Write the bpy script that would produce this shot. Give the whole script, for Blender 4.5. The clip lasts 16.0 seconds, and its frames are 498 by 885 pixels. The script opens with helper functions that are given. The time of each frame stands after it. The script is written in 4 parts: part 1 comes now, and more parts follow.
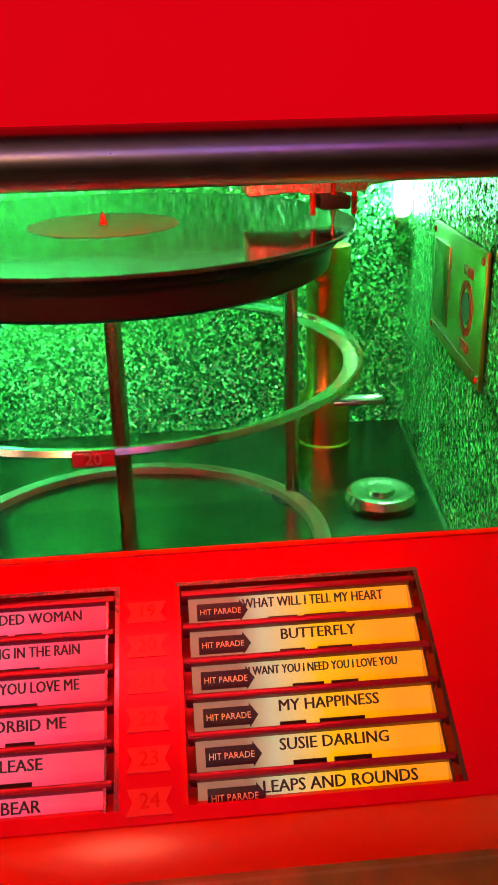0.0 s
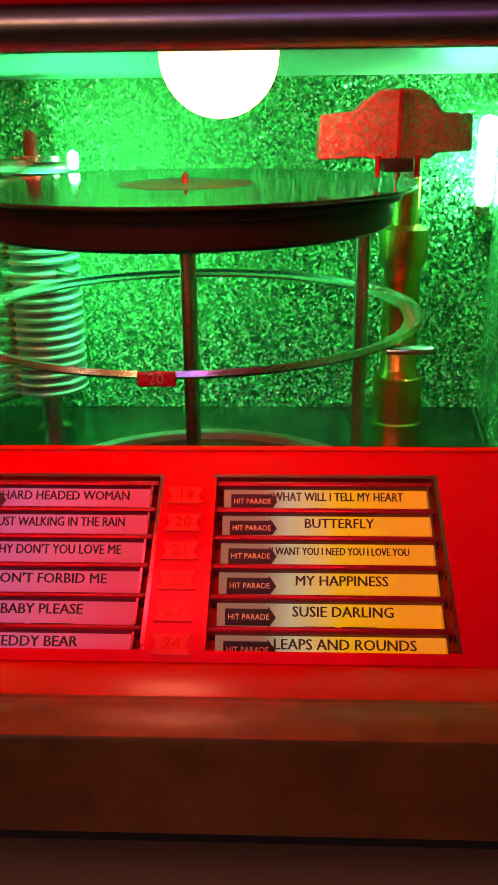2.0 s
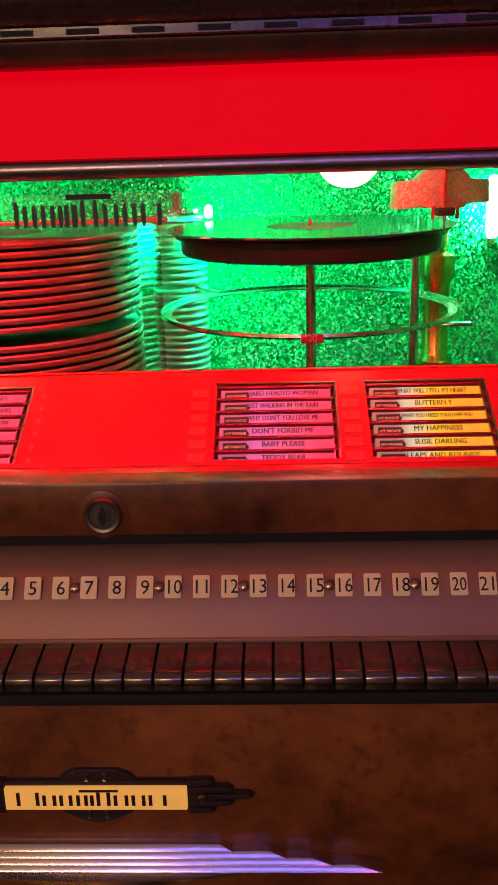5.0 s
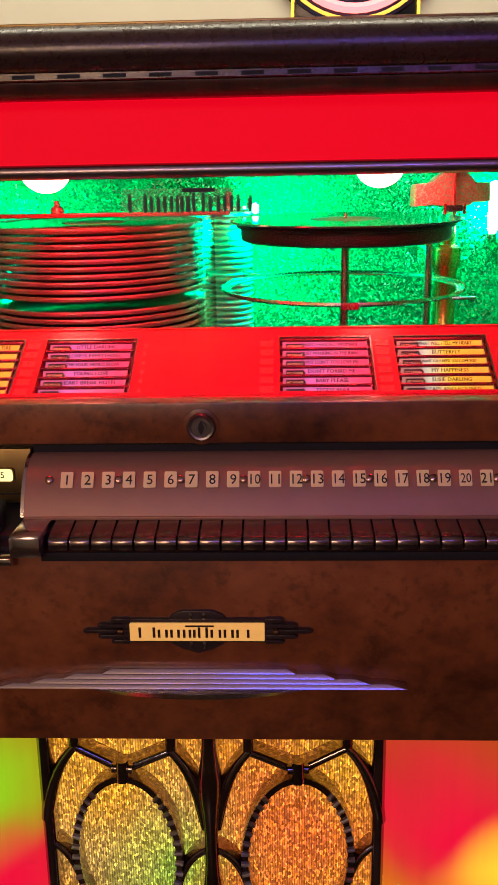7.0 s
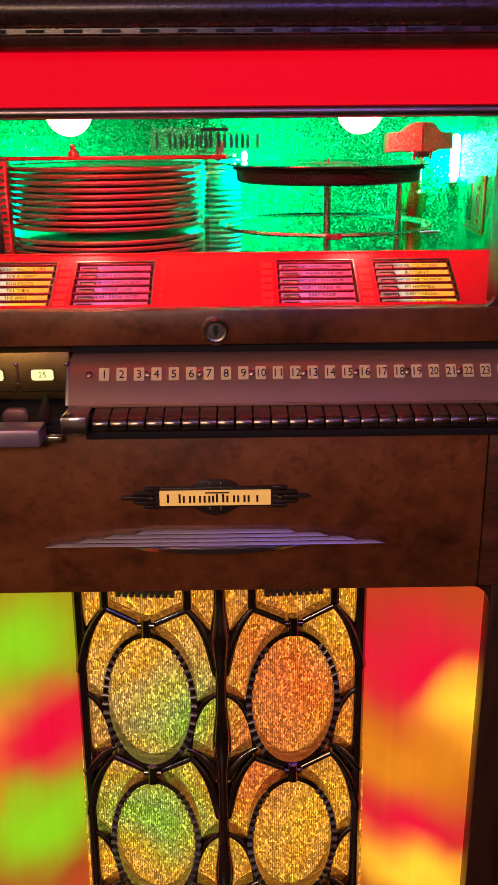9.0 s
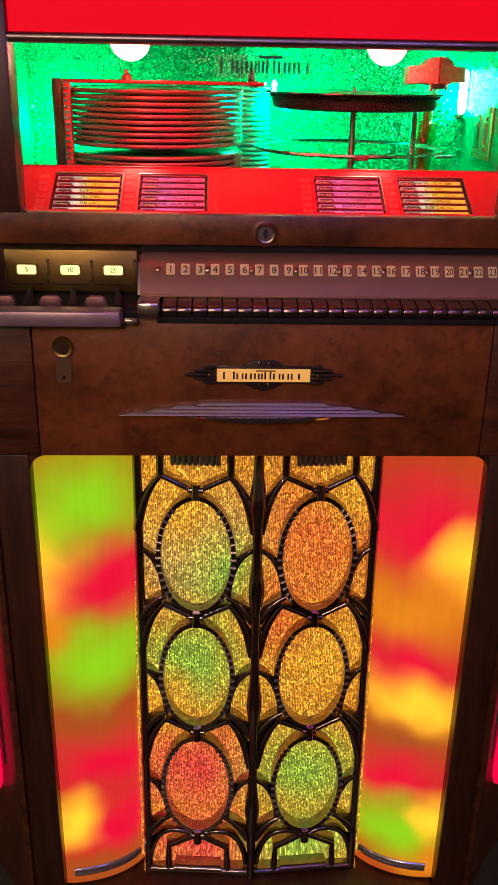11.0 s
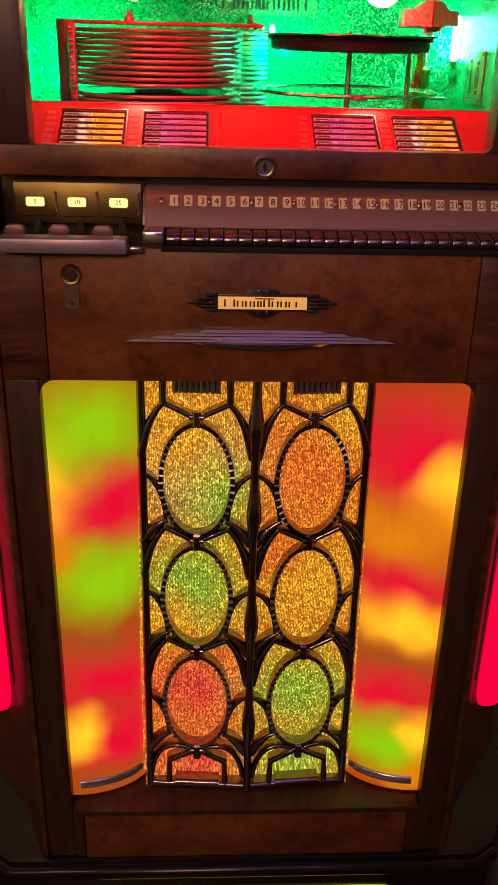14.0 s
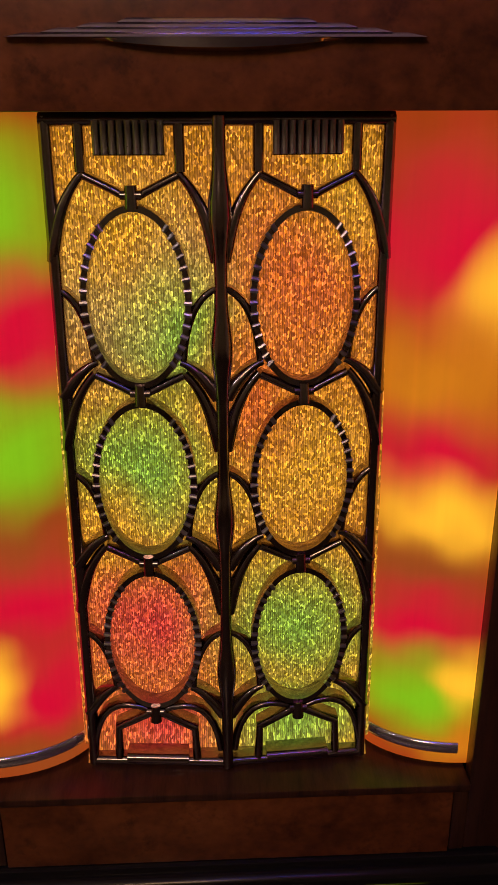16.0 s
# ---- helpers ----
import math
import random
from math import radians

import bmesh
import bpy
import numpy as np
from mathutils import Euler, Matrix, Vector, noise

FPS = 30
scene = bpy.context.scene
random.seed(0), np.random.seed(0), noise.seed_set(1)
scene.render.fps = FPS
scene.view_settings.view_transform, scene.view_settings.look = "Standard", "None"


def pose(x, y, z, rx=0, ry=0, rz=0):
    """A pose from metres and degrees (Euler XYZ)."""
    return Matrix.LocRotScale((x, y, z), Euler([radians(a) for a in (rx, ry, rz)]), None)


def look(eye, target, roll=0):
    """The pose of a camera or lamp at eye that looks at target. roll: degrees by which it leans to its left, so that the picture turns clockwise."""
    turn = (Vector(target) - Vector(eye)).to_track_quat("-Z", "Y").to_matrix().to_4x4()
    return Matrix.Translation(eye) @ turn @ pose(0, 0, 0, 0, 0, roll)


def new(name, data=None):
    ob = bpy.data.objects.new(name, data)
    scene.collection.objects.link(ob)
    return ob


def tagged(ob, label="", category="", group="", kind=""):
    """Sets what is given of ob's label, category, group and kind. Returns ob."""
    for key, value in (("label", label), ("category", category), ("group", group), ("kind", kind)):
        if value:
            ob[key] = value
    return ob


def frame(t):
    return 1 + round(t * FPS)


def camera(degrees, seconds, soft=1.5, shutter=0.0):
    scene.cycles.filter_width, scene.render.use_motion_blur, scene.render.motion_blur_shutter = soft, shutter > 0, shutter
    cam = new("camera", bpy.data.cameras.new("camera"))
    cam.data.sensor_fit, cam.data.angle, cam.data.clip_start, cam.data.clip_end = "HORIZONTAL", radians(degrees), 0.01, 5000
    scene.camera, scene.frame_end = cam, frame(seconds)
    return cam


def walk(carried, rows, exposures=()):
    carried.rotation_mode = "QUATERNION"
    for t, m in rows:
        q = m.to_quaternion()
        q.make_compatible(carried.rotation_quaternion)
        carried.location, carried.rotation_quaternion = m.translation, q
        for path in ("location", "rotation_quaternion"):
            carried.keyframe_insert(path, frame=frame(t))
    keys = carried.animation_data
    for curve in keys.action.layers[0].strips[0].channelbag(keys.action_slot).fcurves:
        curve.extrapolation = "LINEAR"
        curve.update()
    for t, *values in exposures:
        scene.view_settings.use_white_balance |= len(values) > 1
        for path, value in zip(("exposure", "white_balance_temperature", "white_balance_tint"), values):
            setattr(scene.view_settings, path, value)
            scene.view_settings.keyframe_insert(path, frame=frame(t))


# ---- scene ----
cam = camera(32.5, 16.0)
METRES, EYE, TILT, LEAN, TURN = 1.75, 1.40, 0.0, 0.0, -4.6
ROWS = [
    (0.0, 0.0, 0.0, 0.0, -0.56, -20.9, 1.46),
    (0.5, 0.0077, -0.0003, -0.0045, 3.79, -21.42, 1.52),
    (1.0, 0.0137, -0.0089, -0.0135, 5.32, -20.66, 1.3),
    (1.5, 0.0177, -0.0176, -0.0166, 6.35, -19.19, 0.76),
    (2.0, 0.0149, -0.0264, -0.0194, 6.94, -18.93, 0.54),
    (2.5, 0.0004, -0.055, -0.0174, 7.14, -18.58, 0.68),
    (3.0, -0.0146, -0.0961, -0.0157, 6.89, -18.14, 1.11),
    (3.5, -0.0288, -0.1305, -0.0154, 6.4, -17.7, 1.5),
    (4.0, -0.0265, -0.1558, -0.0133, 5.89, -17.16, 1.9),
    (6.5, -0.0167, -0.2863, -0.0141, 7.22, -15.51, 0.82),
    (7.0, -0.0402, -0.3206, -0.0183, 6.49, -15.73, 0.95),
    (7.5, -0.0544, -0.3527, -0.0208, 5.41, -16.23, 1.32),
    (8.0, -0.0551, -0.3762, -0.0259, 4.32, -16.66, 1.51),
    (10.5, -0.0827, -0.4926, -0.0395, 3.13, -20.42, -0.86),
    (11.0, -0.0958, -0.5229, -0.0425, 2.7, -21.51, -0.94),
    (11.5, -0.1036, -0.5476, -0.0458, 2.05, -22.45, -1.02),
    (12.0, -0.0929, -0.5792, -0.0424, 1.73, -22.61, -1.03),
    (12.5, -0.0829, -0.6055, -0.0414, 1.82, -22.77, -1.05),
    (13.0, -0.0828, -0.608, -0.0472, 2.13, -22.97, -1.25),
    (13.5, -0.0823, -0.5939, -0.053, 2.36, -23.01, -1.42),
    (14.0, -0.0987, -0.5654, -0.0611, 2.28, -23.52, -1.31),
    (14.5, -0.119, -0.5383, -0.0743, 1.94, -23.78, -0.99),
    (15.0, -0.1082, -0.4989, -0.1122, 1.73, -24.25, -0.5),
    (15.5, -0.0864, -0.4369, -0.1892, 1.66, -24.29, -0.14),
    (16.0, -0.0782, -0.4067, -0.2727, 2.1, -21.68, 0.16),
]
walk(cam, [(t, pose(0, 0, EYE, TILT, LEAN, TURN) @ pose(METRES * x, METRES * y, METRES * z, 90 + pitch, roll, yaw)) for t, x, y, z, yaw, pitch, roll in ROWS],
     [(0.0, -0.08, 7700, 8), (1.0, -0.40, 7400, 10), (2.0, -0.54, 7600, 10), (3.0, -0.58, 8000, 10), (3.5, -0.26, 7700, 10), (4.2, 0.0, 7000, 10), (7.0, 0.30, 5600, 12),
      (10.5, 0.34, 5600, 10), (12.5, 0.24, 6000, 10), (14.5, 0.15, 6300, 10), (15.5, -0.05, 6000, 10), (16.0, -0.08, 5600, 10)])

# ---- world, room light, exposure ----
CX = -0.185          # middle of the jukebox
FLOOR = -0.20
world = bpy.data.worlds.new("world")
scene.world = world
world.use_nodes = True
world.node_tree.nodes["Background"].inputs[0].default_value = (0.9, 0.75, 0.7, 1)
world.node_tree.nodes["Background"].inputs[1].default_value = 0.01
scene.view_settings.exposure = 0.0


def area(name, m, w, h, power, colour):
    d = bpy.data.lights.new(name, "AREA")
    d.shape, d.size, d.size_y, d.energy, d.color = "RECTANGLE", w, h, power, colour
    ob = new(name, d)
    ob.matrix_world = m
    return ob


def bulb(name, loc, power, colour, r=0.01):
    d = bpy.data.lights.new(name, "POINT")
    d.energy, d.color, d.shadow_soft_size = power, colour, r
    ob = new(name, d)
    ob.location = loc
    return ob


area("room_lamp_light", look((-0.8, -2.3, 1.95), (-0.2, 0.1, 1.0)), 0.7, 0.4, 12.0, (1.0, 0.56, 0.25))
area("wall_lamp_light", look((-0.2, 0.35, 2.3), (-0.2, 0.95, 1.7)), 1.6, 0.1, 14.0, (1.0, 0.86, 0.55))
area("purple_uplight", look((0.2, -1.3, 1.85), (0.1, -0.9, 2.4)), 0.25, 0.25, 1.6, (0.6, 0.26, 1.0))
area("blue_disco_light", look((0.02, -1.0, 1.78), (-0.1, 0.1, 1.3)), 0.45, 0.12, 1.0, (0.12, 0.14, 1.0))
area("white_disco_light", look((-1.5, -1.1, 1.70), (-0.3, 0.3, 1.2)), 0.07, 0.22, 1.8, (1.0, 0.72, 0.60))
area("violet_disco_light", look((-0.46, -1.6, 1.95), (-0.3, 0.3, 1.2)), 0.12, 0.22, 1.0, (0.35, 0.2, 1.0))
area("pink_disco_light", look((0.35, -1.5, 1.85), (-0.2, 0.1, 0.7)), 0.14, 0.14, 0.5, (1.0, 0.12, 0.5))
# added close to the lining so that its corner burns out
bulb("corner_glare_light", (0.172, 0.7285, 1.356), 2.0, (0.1, 1.0, 0.5), 0.002)
bulb("stack_lamp_light", (-0.128, 0.640, 1.325), 5.0, (0.0, 1.0, 0.34), 0.006)
bulb("left_lamp_light", (-0.500, 0.655, 1.30), 3.4, (0.0, 1.0, 0.35), 0.006)
# red tube behind the top panel
area("red_tube_light", look((CX, 0.225, 1.424), (CX, 0.36, 1.2)), 0.54, 0.02, 1.8, (1.0, 0.010, 0.018)).data.spread = radians(110)


# ---- materials ----
class Nodes:
    """A material's node tree with short calls."""

    def __init__(self, name):
        self.m = bpy.data.materials.new(name)
        self.m.use_nodes = True
        self.t = self.m.node_tree
        self.p = self.t.nodes["Principled BSDF"]
        self.co = self.t.nodes.new("ShaderNodeTexCoord").outputs["Object"]

    def node(self, kind, **ins):
        n = self.t.nodes.new(kind)
        for k, v in ins.items():
            self.put(n.inputs[k.replace("_", " ")], v)
        return n

    def put(self, socket, v):
        if isinstance(v, bpy.types.NodeSocket):
            self.t.links.new(v, socket)
        else:
            socket.default_value = v

    def scaled(self, s):
        n = self.node("ShaderNodeMapping", Vector=self.co)
        n.inputs["Scale"].default_value = s
        return n.outputs[0]

    def noise(self, scale, detail=4.0, stretch=(1, 1, 1), rough=0.55):
        return self.node("ShaderNodeTexNoise", Vector=self.scaled(stretch), Scale=scale, Detail=detail, Roughness=rough).outputs["Fac"]

    def ramp(self, fac, stops):
        n = self.node("ShaderNodeValToRGB", Fac=fac)
        e = n.color_ramp.elements
        while len(e) < len(stops):
            e.new(0.5)
        for k, (at, c) in zip(e, stops):
            k.position, k.color = at, (*c, 1)
        return n.outputs[0]

    def mix(self, fac, a, b, how="MIX"):
        n = self.t.nodes.new("ShaderNodeMix")
        n.data_type, n.blend_type = "RGBA", how
        for i, v in ((0, fac), (6, a), (7, b)):
            self.put(n.inputs[i], (*v, 1) if isinstance(v, tuple) and len(v) == 3 else v)
        return n.outputs[2]

    def math(self, op, a, b=0.0):
        n = self.t.nodes.new("ShaderNodeMath")
        n.operation = op
        self.put(n.inputs[0], a)
        self.put(n.inputs[1], b)
        return n.outputs[0]

    def bump(self, height, strength=0.2, dist=0.001):
        n = self.node("ShaderNodeBump", Height=height, Strength=strength, Distance=dist)
        self.put(self.p.inputs["Normal"], n.outputs[0])

    def set(self, **ins):
        for k, v in ins.items():
            k = k.replace("_", " ")
            if isinstance(v, tuple) and len(v) == 3:
                v = (*v, 1)
            self.put(self.p.inputs[k], v)
        return self


def wood(name, dark, mid, light, stretch, gloss=0.3, knots=0.0):
    n = Nodes(name)
    big = n.noise(9, 5, stretch)
    fine = n.noise(60, 6, stretch)
    c = n.ramp(n.math("ADD", n.math("MULTIPLY", big, 0.65), n.math("MULTIPLY", fine, 0.35)), [(0.32, dark), (0.5, mid), (0.68, light)])
    if knots:
        swirl = n.noise(34, 7, (1, 1, 1), 0.7)
        c = n.mix(n.ramp(swirl, [(0.56, (0, 0, 0)), (0.72, (knots, knots, knots))]), c, dark)
        eyes = n.math("MULTIPLY", n.noise(120, 4), n.ramp(n.noise(11, 2), [(0.42, (0.6, 0.6, 0.6)), (0.62, (1, 1, 1))]))
        c = n.mix(n.ramp(eyes, [(0.50, (0, 0, 0)), (0.68, (knots * 0.6, knots * 0.6, knots * 0.6))]), c, dark)
    scuff = n.noise(140, 3)
    n.set(Base_Color=c, Roughness=n.math("ADD", n.math("MULTIPLY", scuff, 0.25), gloss - 0.1), Coat_Weight=0.14, Coat_Roughness=0.25)
    n.bump(fine, 0.12, 0.0006)
    return n.m


def metal(name, colour, rough, wear=0.15, metallic=1.0, bump=0.05, grain=0.2):
    n = Nodes(name)
    a, b = n.noise(35, 4), n.noise(420, 3)
    n.set(Base_Color=n.mix(n.math("MULTIPLY", a, wear * 2), colour, tuple(x * 0.45 for x in colour)), Metallic=metallic,
          Roughness=n.math("ADD", n.math("MULTIPLY", b, grain), rough - grain * 0.4))
    if bump:
        n.bump(b, bump, 0.0003)
    return n.m


def plastic(name, colour, rough=0.3, vary=0.3, scale=50):
    n = Nodes(name)
    a = n.noise(scale, 4)
    n.set(Base_Color=n.mix(n.math("MULTIPLY", a, vary), colour, tuple(x * 0.5 for x in colour)), Roughness=rough)
    n.bump(n.noise(300, 3), 0.05, 0.0004)
    return n.m


def lit(name, colour, strength, rough=0.35, base=0.5, vary=0.15, scale=20):
    """Translucent plastic or glass lit from behind."""
    n = Nodes(name)
    c = n.mix(n.math("MULTIPLY", n.noise(scale, 3), vary), colour, tuple(x * 0.4 for x in colour))
    n.set(Base_Color=tuple(x * base for x in colour), Roughness=rough, Emission_Color=c, Emission_Strength=strength)
    return n.m


burl = wood("burl_veneer", (0.05, 0.013, 0.004), (0.20, 0.060, 0.014), (0.32, 0.105, 0.026), (1, 1, 1.2), 0.36, 0.8)
walnut = wood("walnut_veneer", (0.022, 0.007, 0.003), (0.10, 0.032, 0.012), (0.19, 0.064, 0.024), (0.8, 1, 7), 0.36)
dark_wood = wood("dark_stained_wood", (0.02, 0.008, 0.005), (0.06, 0.022, 0.011), (0.09, 0.035, 0.017), (7, 1, 0.7), 0.38)
cap_wood = wood("ebonised_wood", (0.014, 0.008, 0.006), (0.04, 0.019, 0.012), (0.065, 0.03, 0.017), (0.7, 1, 7), 0.26)
black_paint = plastic("black_lacquer", (0.012, 0.011, 0.013), 0.22)
rubber = plastic("black_felt", (0.008, 0.007, 0.007), 0.8)
chrome = metal("chrome", (0.66, 0.62, 0.66), 0.16, 0.1)
dull_chrome = metal("dulled_chrome", (0.36, 0.30, 0.31), 0.30, 0.2)
brass = metal("aged_brass", (0.50, 0.36, 0.11), 0.38, 0.5)
steel = metal("brushed_steel", (0.58, 0.36, 0.26), 0.24, 0.2, 1.0, 0.0, 0.05)
slat_red = plastic("ruby_slat", (0.16, 0.006, 0.02), 0.25)
hood_metal = metal("hammered_bronze_paint", (0.36, 0.20, 0.12), 0.45, 0.2, 0.35)
knob_mat = metal("worn_red_bronze", (0.30, 0.16, 0.14), 0.4, 0.4, 0.6)
emblem_dark = plastic("smoked_emblem_enamel", (0.035, 0.022, 0.020), 0.3)
bronze = metal("dull_lock_steel", (0.34, 0.31, 0.30), 0.32, 0.4)
satin = metal("satin_chrome", (0.70, 0.64, 0.72), 0.20, 0.05, 1.0, 0.0, 0.02)
key_metal = metal("chromed_key", (0.40, 0.31, 0.28), 0.19, 0.6, 0.95)
grille_metal = metal("dark_plated_casting", (0.46, 0.39, 0.42), 0.14, 0.5)
ridge_metal = metal("worn_ridge_plating", (0.60, 0.58, 0.68), 0.3, 0.3)
bar_satin = metal("satin_plated_bar", (0.50, 0.38, 0.44), 0.36, 0.25, 0.6)
tan_lacquer = plastic("tan_lacquered_plate", (0.17, 0.105, 0.045), 0.45, 0.6)
plate_metal = metal("mechanism_plate", (0.13, 0.12, 0.10), 0.17, 0.4)
rim_metal = metal("brown_lacquered_tray_rim", (0.25, 0.10, 0.085), 0.25, 0.1, 0.55, 0.0, 0.03)
hub_metal = metal("dull_hub_plating", (0.80, 0.78, 0.70), 0.42, 0.1, 0.9, 0.0, 0.03)
tray_metal = metal("tray_aluminium", (0.66, 0.56, 0.47), 0.2, 0.15, 1.0, 0.0, 0.03)
foot_metal = metal("pale_plated_trim", (0.80, 0.80, 0.95), 0.16, 0.1, 0.85, 0.0, 0.05)
post_metal = metal("lacquered_brass_post", (0.95, 0.27, 0.06), 0.26, 0.15, 1.0, 0.0, 0.03)
shellac = plastic("black_shellac", (0.011, 0.010, 0.010), 0.07)
maroon = plastic("maroon_turntable", (0.006, 0.003, 0.003), 0.5)
maroon.node_tree.nodes["Principled BSDF"].inputs["Specular IOR Level"].default_value = 0.2
label_red = plastic("red_paper_label", (0.12, 0.05, 0.025), 0.5)
cream = plastic("ivory_number_card", (0.95, 0.86, 0.40), 0.5, 0.12)
mark_green = plastic("dark_green_transfer", (0.012, 0.05, 0.02), 0.5)
mark_brown = plastic("dark_brown_enamel", (0.05, 0.018, 0.01), 0.4)
ink = plastic("black_ink", (0.012, 0.01, 0.01), 0.6)
red_plastic = plastic("red_plastic", (0.5, 0.01, 0.01), 0.25)
red_lit = lit("red_lit_glass", (1.0, 0.0, 0.010), 0.72, 0.6, 0.08, 0.10, 9)
red_lit.node_tree.nodes["Principled BSDF"].inputs["Specular IOR Level"].default_value = 0.12
red_panel = lit("red_lit_title_panel", (1.0, 0.0, 0.014), 0.25, 0.25, 0.28, 0.5, 22)
red_column = lit("red_lit_column", (1.0, 0.0, 0.05), 0.78, 0.3, 0.5, 0.1, 6)
red_faint = lit("red_number_transfer", (1.0, 0.022, 0.02), 0.30, 0.3, 0.3, 0.2, 60)
globe_white = lit("white_globe", (1.0, 0.26, 0.16), 22.0, 0.3, 0.9, 0.02, 5)
coin_window = lit("lit_coin_window", (1.0, 0.85, 0.28), 1.1, 0.4, 0.6, 0.1, 80)
plaque_gold = lit("lit_name_plaque", (1.0, 0.48, 0.1), 0.62, 0.3, 0.6, 0.5, 160)
neon_red = lit("neon_red", (1.0, 0.18, 0.16), 2.2, 0.3, 0.5, 0.05, 5)
neon_gold = lit("neon_gold", (1.0, 0.6, 0.05), 1.0, 0.3, 0.5, 0.05, 5)
tube_green = lit("green_lamp", (0.16, 1.0, 0.45), 46.0, 0.3, 0.5, 0.05, 5)


def glitter(name, colour, cells, metallic=0.85, tilt_by=1.05, rough=0.24, low=0.22, bare=0.9, wear=0.55):
    """Cloth or paper strewn with tiny tilted flakes; part of the sparkle is put into each flake's colour."""
    n = Nodes(name)
    v = n.node("ShaderNodeTexVoronoi", Vector=n.co, Scale=cells, Randomness=1.0)
    tilt = n.node("ShaderNodeVectorMath", )
    tilt.operation = "SUBTRACT"
    n.put(tilt.inputs[0], v.outputs["Color"])
    tilt.inputs[1].default_value = (0.5, 0.5, 0.5)
    sc = n.node("ShaderNodeVectorMath")
    sc.operation = "SCALE"
    n.put(sc.inputs[0], tilt.outputs[0])
    sc.inputs["Scale"].default_value = tilt_by
    geo = n.node("ShaderNodeNewGeometry")
    add = n.node("ShaderNodeVectorMath")
    add.operation = "ADD"
    n.put(add.inputs[0], geo.outputs["Normal"])
    n.put(add.inputs[1], sc.outputs[0])
    nor = n.node("ShaderNodeVectorMath")
    nor.operation = "NORMALIZE"
    n.put(nor.inputs[0], add.outputs[0])
    flake = n.node("ShaderNodeSeparateXYZ", Vector=v.outputs["Color"]).outputs[2]
    # painted sparkle: mostly dark flakes, a few nearly full bright
    shade = n.ramp(flake, [(0.05, tuple(c * low for c in colour)), (0.5, tuple(c * (low + 0.16) for c in colour)), (0.8, tuple(c * (low + 0.42) for c in colour)), (0.95, tuple(min(1.0, c * 1.05 + 0.06) for c in colour))])
    # some flakes are bare foil, pale so that they sparkle
    foil_fac = n.ramp(n.node("ShaderNodeSeparateXYZ", Vector=v.outputs["Color"]).outputs[0], [(bare, (0, 0, 0)), (bare + 0.02, (1, 1, 1))])
    shade = n.mix(foil_fac, shade, (0.72, 0.78, 0.62))
    worn = n.ramp(n.noise(14, 3), [(0.35, (0, 0, 0)), (0.75, (wear, wear, wear))])
    n.set(Base_Color=n.mix(worn, shade, tuple(c * 0.35 for c in colour)), Metallic=metallic, Roughness=rough, Normal=nor.outputs[0])
    return n.m


glitter_green = glitter("silver_green_glitter", (0.03, 0.94, 0.37), 520, 0.6, 1.05, 0.24, 0.13, 0.9)
glitter_red = glitter("red_glitter", (1.0, 0.30, 0.26), 700, 0.1, 0.7, 0.28, 0.8, 0.75, 0.1)


def colour_drum(name, scale, stretch, strength, ground, patches):
    """Plastic lit from behind: soft patches over a ground colour."""
    n = Nodes(name)
    c = n.mix(n.noise(scale * 0.7, 1.0, stretch), ground, tuple(k * 0.55 for k in ground))
    for i, (lo, hi, tint) in enumerate(patches):
        mp = n.node("ShaderNodeMapping", Vector=n.co)
        mp.inputs["Scale"].default_value = stretch
        mp.inputs["Location"].default_value = (3.7 * i + 0.4, 0.0, 1.9 * i + 0.2)
        f = n.node("ShaderNodeTexNoise", Vector=mp.outputs[0], Scale=scale, Detail=0.0).outputs["Fac"]
        c = n.mix(n.ramp(f, [(lo, (0, 0, 0)), (hi, (1, 1, 1))]), c, tint)
    base = n.mix(0.8, c, (0.10, 0.06, 0.03))
    streak = n.noise(110, 3, (1, 1, 0.035))
    c = n.mix(1.0, c, n.ramp(streak, [(0.3, (0.86, 0.86, 0.86)), (0.7, (1.1, 1.1, 1.1))]), "MULTIPLY")
    n.set(Base_Color=base, Specular_IOR_Level=0.25, Roughness=0.22, Emission_Color=c, Emission_Strength=strength)
    return n.m


def glow_field(n, c, glows, warp_by=0.05):
    """Soft oval glows (u, z, half width, half height, tint) laid over the ground colour c."""
    warp = n.node("ShaderNodeTexNoise", Vector=n.co, Scale=13.0, Detail=1.0).outputs["Color"]
    co = n.mix(warp_by, n.co, warp, "ADD")
    for u, z, rx, rz, tint in glows:
        rx, rz = rx * 1.25, rz * 1.25
        mp = n.node("ShaderNodeMapping", Vector=co)
        mp.inputs["Scale"].default_value = (1 / rx, 0, 1 / rz)
        mp.inputs["Location"].default_value = (-(CX + u + warp_by / 2) / rx, 0, -(z + warp_by / 2) / rz)
        g = n.node("ShaderNodeTexGradient", Vector=mp.outputs[0])
        g.gradient_type = "SPHERICAL"
        f = n.ramp(g.outputs["Fac"], [(0.0, (0, 0, 0)), (1.0, (1, 1, 1))])
        f.node.color_ramp.interpolation = "EASE"
        c = n.mix(f, c, tint)
    return c


LIME, RED, YEL, AMB, DULL = (0.34, 0.72, 0.0), (0.95, 0.0, 0.035), (1.7, 0.78, 0.02), (0.90, 0.26, 0.003), (0.45, 0.085, 0.010)


